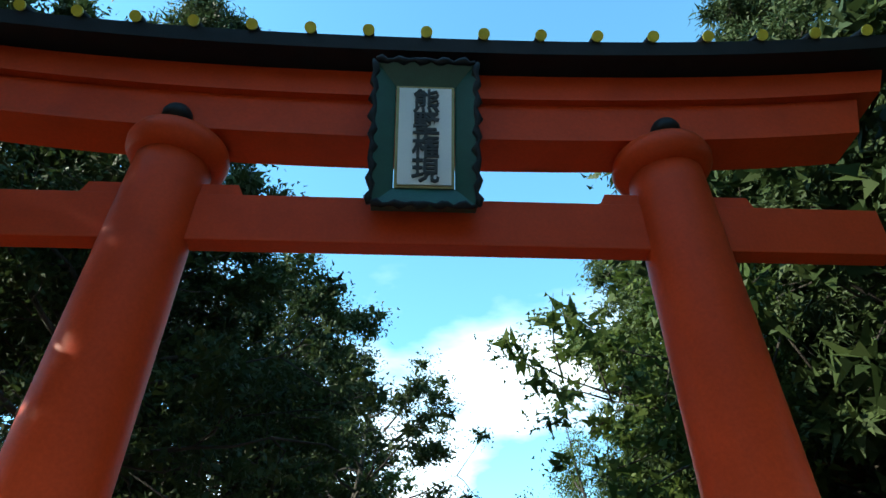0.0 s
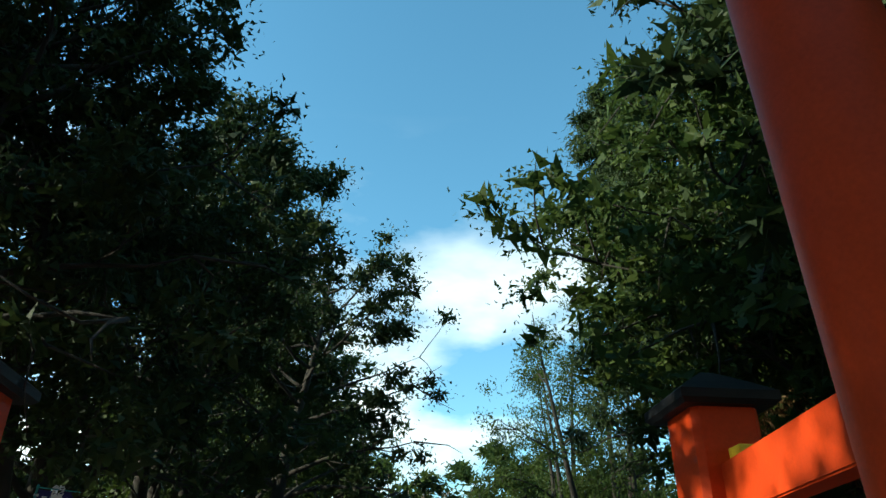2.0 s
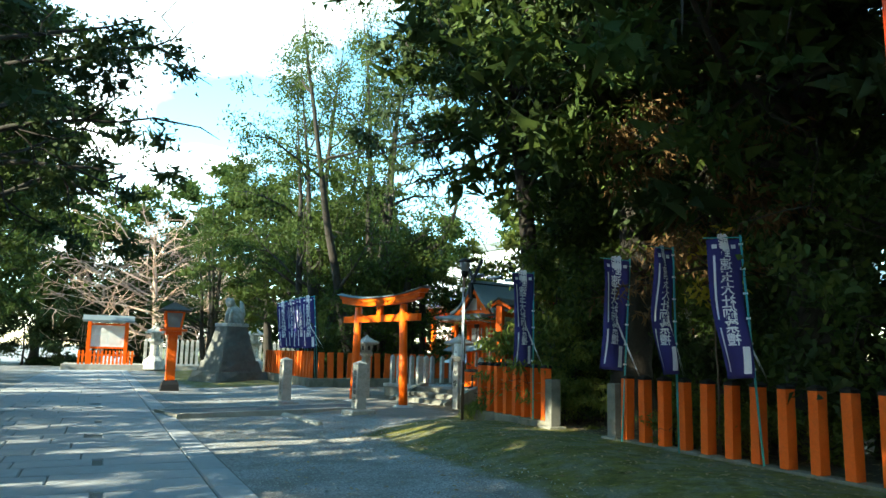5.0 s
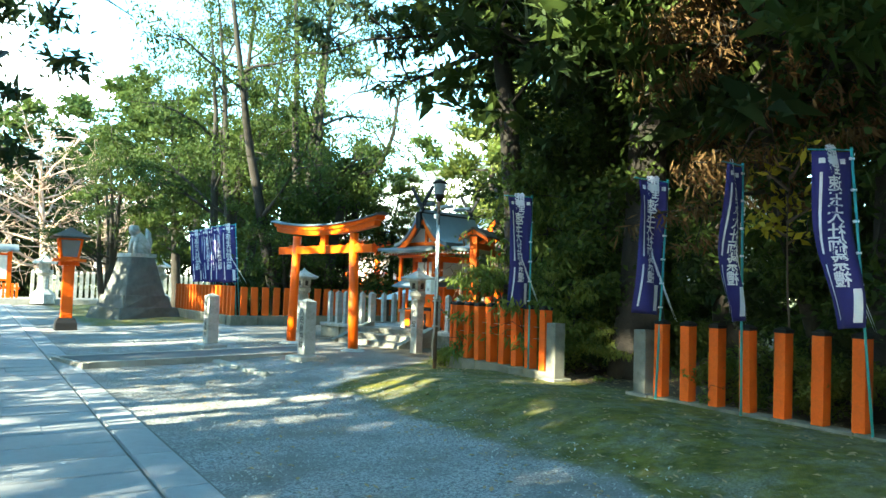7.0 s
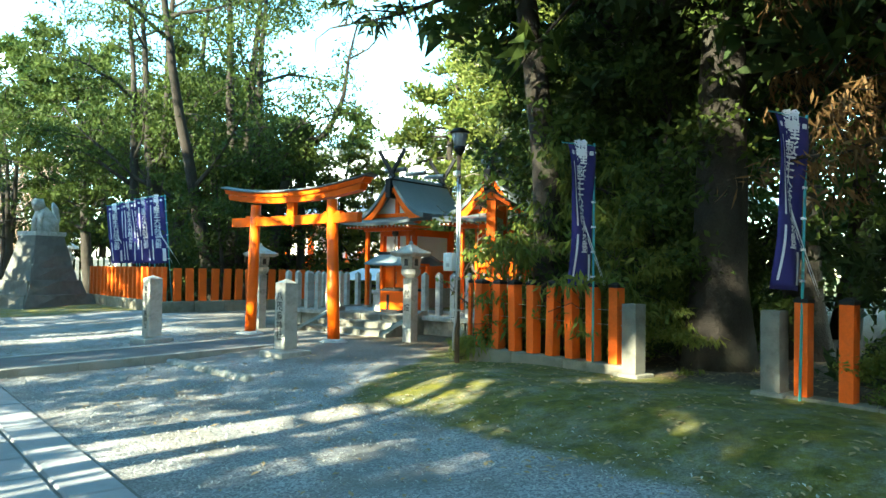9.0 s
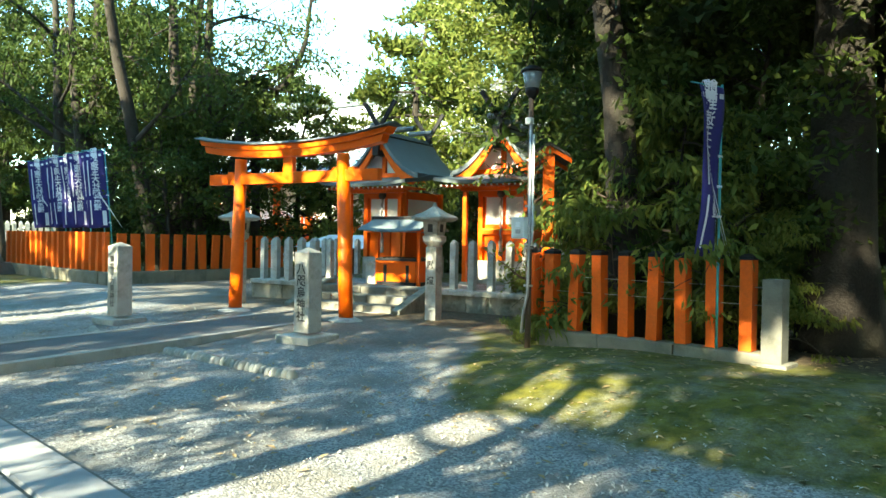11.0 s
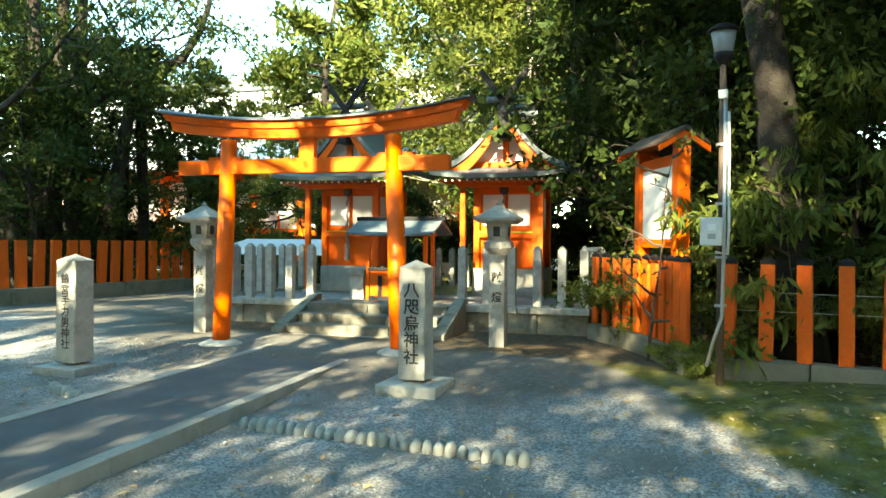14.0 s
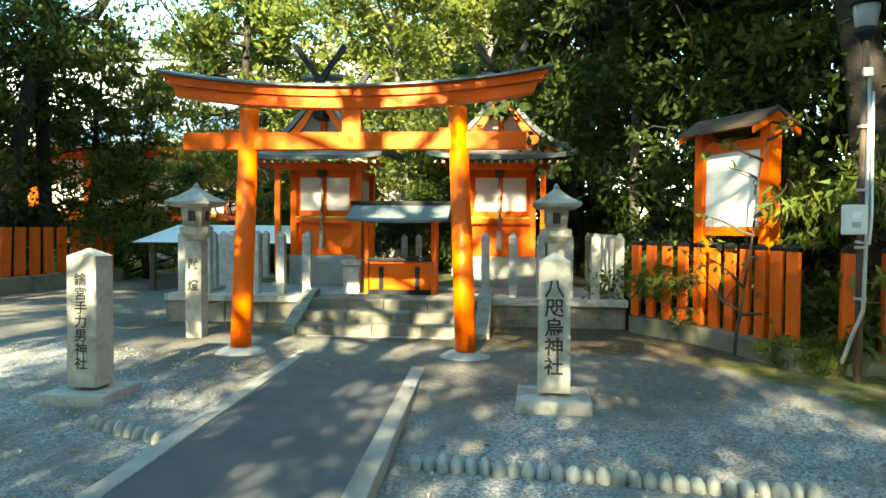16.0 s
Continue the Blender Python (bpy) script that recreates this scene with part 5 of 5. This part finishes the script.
def make_tree(seed, h, trunk_r, crown_lo, spread, limbs, clumps, per, leaf, lmat, bmat=None, shape="broad", clump_r=0.55, lean=(0, 0), stems=1, droop=0.2, twigs=2, core=0, core_size=2.0, small=False):
    """Meshes of a tree: trunk with limbs, and crown."""
    rng = np.random.default_rng(seed)
    bm = bmesh.new()
    tips = []
    for st in range(stems):
        off = Vector((0, 0, -0.15)) if stems == 1 else Vector((*(rng.normal(size=2) * 0.35), -0.15))
        dirn = Vector((lean[0], lean[1], 1)) if stems == 1 else Vector((*(rng.normal(size=2) * 0.13), 1))
        hh = h * (1 if stems == 1 else rng.uniform(0.75, 1.0))
        tr = limb_path(rng, off, dirn, hh * (0.97 if shape == "cone" else 0.8), 12, 0.045, 0.05)
        r0 = trunk_r / (stems ** 0.4)
        tube(bm, tr, [r0 * (1.35 if i == 0 else 1.0) * (1 - 0.075 * i) for i in range(13)], 10)
        for k in range(limbs // stems):
            u = crown_lo / h + (1 - crown_lo / h) * (k + rng.random()) / (limbs // stems)
            i = min(11.98, u * 12)
            a = tr[int(i)].lerp(tr[int(i) + 1], i % 1)
            an = k * 2.4 + rng.uniform(-0.5, 0.5)
            if shape == "cone":
                ln = spread * (1.08 - u) * rng.uniform(0.75, 1.15) + 0.4
                dz, rise = -0.05, -0.03
            else:
                ln = spread * (1 - 0.5 * abs(2 * (u - 0.45))) * rng.uniform(0.7, 1.1)
                dz, rise = 0.35, 0.03
            lp = limb_path(rng, a, (math.cos(an), math.sin(an), dz), ln, 6, 0.14, rise)
            lr = max(0.02, r0 * 0.38 * (1 - 0.6 * u))
            tube(bm, lp, [lr * (1 - 0.14 * q) for q in range(7)], 6)
            for q in range(2, 7):
                tips.append(lp[q])
                for _ in range(twigs):
                    sp = limb_path(rng, lp[q], Vector(rng.normal(size=3)) * 0.8 + Vector((math.cos(an), math.sin(an), 0.15)), ln * 0.36, 3, 0.25, 0.0)
                    if q % 2 == 0:
                        tube(bm, sp, [lr * 0.35, lr * 0.25, lr * 0.18, 0.006], 4)
                    tips.append(sp[-1])
                    tips.append(sp[-2])
        if shape != "cone":
            tips += tr[-4:]
    wood = obj("trunk", bm, bmat or M_bark, True)
    crown = None
    if per:
        idx = rng.permutation(len(tips))[:clumps] if clumps < len(tips) else rng.integers(0, len(tips), clumps)
        cs = np.array([tips[i] for i in idx])
        cs = np.repeat(cs, per, axis=0)
        rad = clump_r * rng.uniform(0.6, 1.4, (len(cs), 1))
        g = rng.normal(size=cs.shape)
        g *= (rng.random((len(cs), 1)) ** 0.4) / np.linalg.norm(g, axis=1)[:, None]
        g = g * rad * np.array([1.0, 1.0, 0.6 if shape != "cone" else 0.35])
        axes = np.zeros_like(cs)
        axes[:, :2] = g[:, :2]
        pts, size = cs + g, np.ones(len(cs))
        if core:
            # enlarged leaves inside the clumps, added to block the sky and darken the crown
            inner = np.arange(0, len(cs), max(1, per // core))
            pts[inner] = cs[inner] + g[inner] * 0.4
            size[inner] = core_size
        crown = leaf_mesh("crown", pts, axes * 1.2, leaf[0] * size, leaf[1] * size, lmat, rng, droop, small=small)
    return wood, crown


KINDS = {}


def kind(key, name, label, *a, **k):
    KINDS[key] = (name, label, make_tree(*a, **k))


kind("oak", "evergreen_tree", "tall dark broadleaved evergreen tree with a dense crown", 11, 16, 0.30, 4.6, 5.4, 30, 500, 88, (0.13, 0.075), L_dark, clump_r=0.74, core=22, core_size=3.2, small=True)
kind("oak_thin", "evergreen_tree", "dark broadleaved evergreen tree leaning over the way", 11, 16, 0.30, 4.6, 5.4, 30, 215, 110, (0.13, 0.075), L_dark, clump_r=0.72, core=36, core_size=2.0, small=True)
kind("oak_high", "evergreen_tree", "tall evergreen tree with its dark crown high above the way", 41, 18, 0.27, 8.6, 4.7, 30, 300, 96, (0.13, 0.075), L_dark, clump_r=0.74, core=24, core_size=2.5, small=True)
kind("oak_dense", "evergreen_tree", "tall evergreen tree with its dense dark crown high above the way", 42, 18.5, 0.27, 8.8, 4.6, 32, 430, 84, (0.13, 0.075), L_dark, clump_r=0.74, core=24, core_size=2.5, small=True)
kind("oak2", "evergreen_tree", "tall broadleaved evergreen tree with a ragged crown", 12, 17, 0.33, 4.8, 5.6, 30, 470, 78, (0.13, 0.075), L_mid, clump_r=0.70, core=14, core_size=2.8, small=True)
kind("young", "young_evergreen", "young broadleaved evergreen of the understorey", 24, 6.5, 0.10, 1.2, 2.3, 22, 200, 40, (0.15, 0.07), L_mid, clump_r=0.42)
kind("cedar", "cedar_tree", "tall dark cedar with drooping sprays", 13, 20, 0.235, 6.4, 4.1, 58, 520, 80, (0.19, 0.05), L_cedar, shape="cone", clump_r=0.60, droop=0.7, core=26, core_size=1.8, small=True)
kind("airy", "open_tree", "many stemmed tree with thin open foliage", 14, 14, 0.34, 3.5, 3.6, 30, 260, 84, (0.105, 0.062), L_mid, bmat=M_bark, stems=4, clump_r=0.5, small=True)
kind("light", "bright_tree", "sunlit tree with yellow green leaves", 15, 12, 0.20, 2.0, 3.8, 26, 280, 84, (0.14, 0.08), L_light, bmat=M_bark_pale, clump_r=0.6, core=8, small=True)
kind("grove", "open_tree", "many stemmed tree with dark thin foliage", 14, 14, 0.34, 5.2, 3.6, 30, 84, 84, (0.12, 0.07), L_dark, bmat=M_bark, stems=4, clump_r=0.70, core=18, core_size=3.0, small=True)
kind("slim", "slim_tree", "tall slender tree with a pale straight trunk", 31, 13, 0.11, 6.5, 2.2, 18, 150, 40, (0.14, 0.065), L_mid, bmat=M_bark_pale, clump_r=0.5, core=4)
kind("sapling", "bare_sapling", "thin sapling with bare twigs and few yellow green leaves", 32, 3.3, 0.022, 0.5, 1.0, 9, 26, 5, (0.10, 0.045), L_light, bmat=M_wood, clump_r=0.14, twigs=2)
kind("yellow", "yellow_sapling", "slender sapling with a few yellow leaves", 34, 3.9, 0.022, 2.6, 0.9, 7, 22, 6, (0.15, 0.07), L_yellow, bmat=M_wood, clump_r=0.18, twigs=1)
kind("brown", "cedar_tree", "slender cedar with browned hanging sprays", 33, 10, 0.14, 3.2, 2.3, 26, 240, 40, (0.22, 0.035), L_brown, shape="cone", clump_r=0.42, droop=1.5)
kind("bush", "evergreen_shrub", "dense dark green shrub of the undergrowth", 16, 3.2, 0.06, 0.25, 1.5, 8, 110, 42, (0.14, 0.075), L_mid, clump_r=0.42, twigs=1, core=4, small=True)
kind("bushd", "evergreen_shrub", "dense dark shrub of the undergrowth", 17, 3.6, 0.07, 0.25, 1.7, 8, 110, 34, (0.15, 0.08), L_dark, clump_r=0.44, twigs=1, core=5, small=True)
kind("fern", "nandina_shrub", "low bright green shrub with fine leaves", 22, 1.3, 0.03, 0.3, 0.75, 14, 90, 28, (0.09, 0.04), L_light, clump_r=0.22)
kind("weep", "weeping_shrub", "light green shrub with drooping sprays", 23, 3.4, 0.05, 0.5, 1.5, 22, 150, 46, (0.17, 0.045), L_light, shape="cone", clump_r=0.30, droop=1.6)
kind("bare", "bare_tree", "leafless tree with fine pale twigs", 18, 7.5, 0.20, 1.4, 4.4, 34, 0, 0, (0.1, 0.1), None, bmat=M_twig, twigs=4)
kind("far", "forest_tree", "evergreen tree of the distant wood", 19, 15, 0.3, 1.5, 5.0, 12, 200, 24, (0.38, 0.22), L_mid, clump_r=1.0, twigs=1, core=4, small=True)
kind("spire", "cypress_tree", "narrow bright green cypress", 20, 6.2, 0.12, 0.3, 1.1, 40, 260, 32, (0.17, 0.055), L_light, shape="cone", clump_r=0.26, droop=-0.9)


def plant(key, x, y, s=1.0, rz=None, sz=None, tilt=(0, 0)):
    name, label, (wood, crown) = KINDS[key]
    rz = rz if rz is not None else (x * 47.3 + y * 91.7) % 360
    t = new(name)
    t.matrix_world = Matrix.Translation((x, y, gh(x, y) - 0.05)) @ pose(0, 0, 0, tilt[0], tilt[1], rz) @ Matrix.Diagonal((s, s, s * (sz or 1), 1))
    tagged(t, label, "shrub" if "shrub" in name else "tree", {"forest_tree": "distant wood"}.get(name, "trees of the grove"))
    ob = new("trunk", wood)
    ob.parent = t
    if crown:
        ob = new("crown", crown)
        ob.parent = t
    return t


def build_trees():
    # west of the way, where the sun stands; some added to shade and dapple
    for k, x, y, s in (("oak_thin", -5.6, 9.8, 0.82), ("oak_thin", -5.2, 14.2, 0.76), ("grove", -4.6, 17.7, 0.95), ("oak_thin", -3.4, 24.2, 0.98), ("oak_high", -5.1, 18.9, 0.92), ("cedar", -4.7, 13.2, 0.85), ("oak_high", -5.0, 28.0, 0.98), ("oak_dense", -7.4, 10.8, 0.95), ("young", -6.2, 21.0, 1.35), ("young", -6.0, 25.9, 1.2), ("oak_thin", -8.4, 12.0, 0.85), ("cedar", -9.5, 3.0, 0.95), ("oak2", -5.4, 32.5, 1.0),
                       ("oak", -6.4, 40.0, 1.0), ("oak2", -6.6, 50.0, 0.9), ("oak", -7.3, 1.2, 0.85), ("cedar", -9.5, -3.0, 1.0),
                       ("young", -7.5, 23.4, 0.9), ("young", -7.6, 29.0, 1.1), ("young", -7.0, 36.5, 1.0), ("young", -7.2, 44.0, 1.1), ("young", -7.4, 17.4, 0.6)):
        plant(k, x, y, s)
    # south, behind the first steps: unseen trees added to shade the great torii
    for k, x, y, s in (("oak", -4.5, -9.0, 1.0), ("oak2", 1.5, -13.0, 1.0), ("oak", 7.0, -9.5, 1.0), ("oak2", 10.0, -3.0, 1.0)):
        plant(k, x, y, s)
    # east of the way, behind the fence
    for k, x, y, s in (("cedar", 8.4, 20.42, 1.0), ("slim", 13.3, 23.3, 1.0), ("slim", 16.3, 24.2, 1.1), ("slim", 12.2, 22.4, 0.9), ("sapling", 8.28, 22.0, 1.0), ("sapling", 8.2, 20.4, 0.8), ("yellow", 8.0, 14.9, 1.0), ("oak2", 9.2, 18.2, 1.2), ("oak2", 8.9, 14.2, 1.0), ("oak", 10.2, 11.0, 1.05), ("cedar", 7.9, 8.6, 0.95), ("oak", 11.3, 18.0, 1.0), ("cedar", 11.8, 14.0, 1.05),
                       ("oak", 9.6, 4.6, 1.0), ("oak2", 13.2, 21.6, 0.95), ("cedar", 15.5, 19.2, 1.0), ("oak", 15.5, 12.5, 1.0), ("cedar", 17.8, 23.0, 1.0),
                       ("young", 9.3, 19.3, 0.90), ("young", 10.9, 15.6, 1.00), ("young", 10.4, 21.3, 0.90), ("young", 9.3, 12.6, 1.00), ("young", 12.4, 22.0, 1.12), ("young", 9.2, 9.6, 1.00)):
        plant(k, x, y, s)
    # behind and beside the small shrine
    for k, x, y, s in (("light", 16.8, 26.6, 1.0), ("light", 19.0, 30.0, 1.1), ("oak2", 21.0, 26.0, 0.9), ("airy", 15.4, 24.4, 0.8), ("light", 24.0, 32.0, 1.15), ("spire", 14.6, 36.4, 1.1), ("spire", 15.2, 35.4, 0.9),
                       ("spire", 18.2, 34.4, 1.9), ("light", 21.8, 36.8, 0.95)):
        plant(k, x, y, s)
    # clump north of the shrine
    for k, x, y, s in (("oak2", 12.2, 42.0, 0.7), ("young", 11.3, 37.4, 0.9), ("young", 12.3, 36.4, 1.15), ("young", 10.0, 36.2, 1.0), ("oak2", 8.6, 47.5, 0.8), ("airy", 6.0, 50.0, 0.9)):
        plant(k, x, y, s)
    plant("airy", 10.3, 37.2, 1.25, sz=1.28)
    plant("airy", 9.3, 39.9, 1.2, sz=1.28)
    plant("brown", 9.55, 15.2, 0.9, rz=0, tilt=(-15.5, -10))
    for x, y, s in ((3.6, 62.5, 1.7), (7.5, 64.0, 1.4), (0.2, 65.0, 1.3)):
        plant("bare", x, y, s)
    # undergrowth
    r = random.Random(12)
    for i in range(24):
        y = 5.5 + i * 0.64
        key, bx_, sc = r.choice(("bush", "bush", "bushd")), r.uniform(8.9, 10.4), r.uniform(0.6, 1.0)
        if not 16.2 < y < 18.3:        # the gap in the fence stays open
            plant(key, bx_, y, sc)
    for i in range(9):
        plant(r.choice(("bush", "bushd")), 10.6 + i * 0.7, 20.6 + r.uniform(-0.4, 1.2), r.uniform(0.5, 0.9))
    for i in range(9):
        plant(r.choice(("bush", "bush", "bushd")), 16.0 + r.uniform(-0.8, 1.2), 22.6 + i * 1.2, r.uniform(0.6, 1.0))
    for i in range(9):
        plant(r.choice(("bush", "bushd")), 9.4 + i * 0.38, 38.6 - i * 0.30 + r.uniform(0.2, 1.0), r.uniform(0.6, 1.1))
    for i in range(12):
        plant(r.choice(("bush", "bushd")), r.uniform(-7.0, -5.6), 10.0 + i * 3.4 + r.uniform(-0.6, 0.6), r.uniform(0.4, 0.8))
    for x, y, s in ((9.95, 22.55, 0.95), (9.45, 22.15, 0.8), (10.5, 23.0, 1.05), (10.3, 22.4, 1.0), (7.62, 21.25, 0.4), (8.2, 20.9, 0.9), (8.4, 19.6, 0.9), (8.3, 19.0, 0.7), (8.3, 15.2, 0.8), (8.4, 13.6, 0.8), (7.42, 21.3, 0.3), (7.8, 21.6, 0.35), (7.95, 15.7, 0.55), (8.1, 14.5, 0.6)):
        plant("fern", x, y, s)
    for x, y, s in ((8.85, 20.0, 1.0), (8.5, 18.9, 0.6), (10.3, 21.5, 0.9)):
        plant("weep", x, y, s)
    for i in range(14):
        plant("bushd", -9.0 + i * 2.2, 66.0 + r.uniform(-1.5, 1.5), r.uniform(1.2, 1.9))
    for i in range(6):
        plant("bushd", -6.8 + r.uniform(-0.5, 0.5), 40 + i * 4.0, r.uniform(0.8, 1.3))
    # low growth behind the western trees, added to close off the low sky
    for i in range(8):
        plant("far", -15.5 + r.uniform(-1, 1), 14 + i * 5.2, r.uniform(0.48, 0.58))
    # distant wood
    for i in range(18):
        plant("far", -26 + i * 3.6, 68 + r.uniform(-3, 5), r.uniform(0.85, 1.25))
    for i in range(6):
        plant("far", 28 + r.uniform(-2, 4), 6 + i * 5.0, r.uniform(0.8, 1.1))
    for i in range(5):
        plant("far", -24 + r.uniform(-2, 2), -12 + i * 13.0, r.uniform(0.85, 1.15))


build_trees()


def build_palm():
    """Fan palm in the clump north of the shrine."""
    t = thing("fan_palm", pose(12.6, 35.95, 0.05), "fan palm with a shaggy trunk and dark fronds", "tree", "trees of the grove")
    r = random.Random(7)
    part("trunk", tube(bmesh.new(), [(0, 0, -0.1), (0.05, 0.02, 2.0), (0.02, 0.08, 4.2), (0.0, 0.05, 5.4)], [0.16, 0.14, 0.15, 0.19], 10), M_bark, t, smooth=True)
    for k in range(30):
        an = k * 2.4
        el = r.uniform(-0.6, 1.1)
        d = Vector((math.cos(an) * math.cos(el), math.sin(an) * math.cos(el), math.sin(el)))
        base = Vector((0, 0.05, 5.35)) + d * 0.1
        hub = base + d * r.uniform(0.6, 0.85)
        side = d.cross(Vector((0, 0, 1))).normalized()
        up = side.cross(d)
        bm = bmesh.new()
        tube(bm, [base, hub], [0.018, 0.012], 5)
        for q in range(15):
            w = (q - 7) / 7 * 1.35
            ld = (d * math.cos(w) + side * math.sin(w)).normalized()
            ln = 0.62 * (1 - 0.25 * abs(w) / 1.35)
            m1 = hub + ld * ln * 0.6
            tip = hub + ld * ln + Vector((0, 0, -0.12 - 0.1 * r.random()))
            n = ld.cross(up).normalized() * 0.022
            a, b, c, e = (bm.verts.new(p) for p in (hub, m1 + n, tip, m1 - n))
            bm.faces.new((a, b, c, e))
        part("frond", bm, L_dark, t)


def build_arching_tree():
    t = thing("arching_tree", pose(0.35, 0.85, 0), "dark bare trunk arching up over the roofs", "tree", "trees of the grove")
    bm = bmesh.new()
    tube(bm, [(10.9, 34.9, -0.1), (11.1, 34.7, 2.5), (11.35, 34.4, 4.7), (11.9, 34.05, 5.55), (12.4, 33.8, 6.0), (12.75, 33.6, 6.7), (12.95, 33.5, 7.4), (13.05, 33.4, 8.6), (13.3, 33.3, 9.8)],
         [0.2, 0.17, 0.15, 0.13, 0.11, 0.09, 0.075, 0.055, 0.03], 10)
    part("trunk", bm, M_bark, t, smooth=True)
    for p in ([(12.9, 33.5, 7.2), (13.4, 33.2, 6.9), (13.9, 32.9, 6.2), (14.2, 32.7, 5.5)], [(12.75, 33.6, 6.7), (12.4, 33.9, 7.4), (12.1, 34.0, 8.2)], [(13.05, 33.4, 8.6), (13.6, 33.0, 9.0), (14.0, 32.8, 9.6)]):
        part("limb", tube(bmesh.new(), p, [0.04, 0.03, 0.02, 0.012][:len(p)], 6), M_bark, t, smooth=True)


build_palm()
build_arching_tree()


# ---- litter on the ground ----
def scatter(name, label, n, areas, size, material, seed, flat=0.15):
    r = np.random.default_rng(seed)
    v, f = [], []
    for _ in range(n):
        x0, x1, y0, y1 = areas[r.integers(len(areas))]
        x, y = r.uniform(x0, x1), r.uniform(y0, y1)
        z = gh(x, y) + 0.006
        k = size * r.uniform(0.5, 1.4)
        an = r.uniform(0, 6.28)
        c, q = math.cos(an), math.sin(an)
        o = len(v)
        for a, b, h in ((-1, 0, 0.0), (0, -0.5, flat), (1, 0, r.uniform(0, 2) * flat), (0, 0.5, flat)):
            v.append((x + k * (a * c - b * q), y + k * (a * q + b * c), z + h * k))
        f.append((o, o + 1, o + 2, o + 3))
    me = bpy.data.meshes.new(name)
    me.from_pydata(v, [], f)
    me.materials.append(material)
    tagged(new(name, me), label, "litter", kind="stuff")


scatter("leaf_litter", "dry fallen leaves lying on moss and gravel", 2600, [(4.2, 7.4, 11, 21), (7.6, 9.5, 9, 21), (2.2, 6.5, 14, 28)], 0.032, M_litter, 31, 0.3)
scatter("gravel_chips", "small pale stone chips on the gravel", 9000, [(1.9, 5.2, 10, 24), (1.9, 4.6, 13, 22), (2.0, 6.5, 26.5, 31)], 0.016, M_pebble, 32, 0.6)
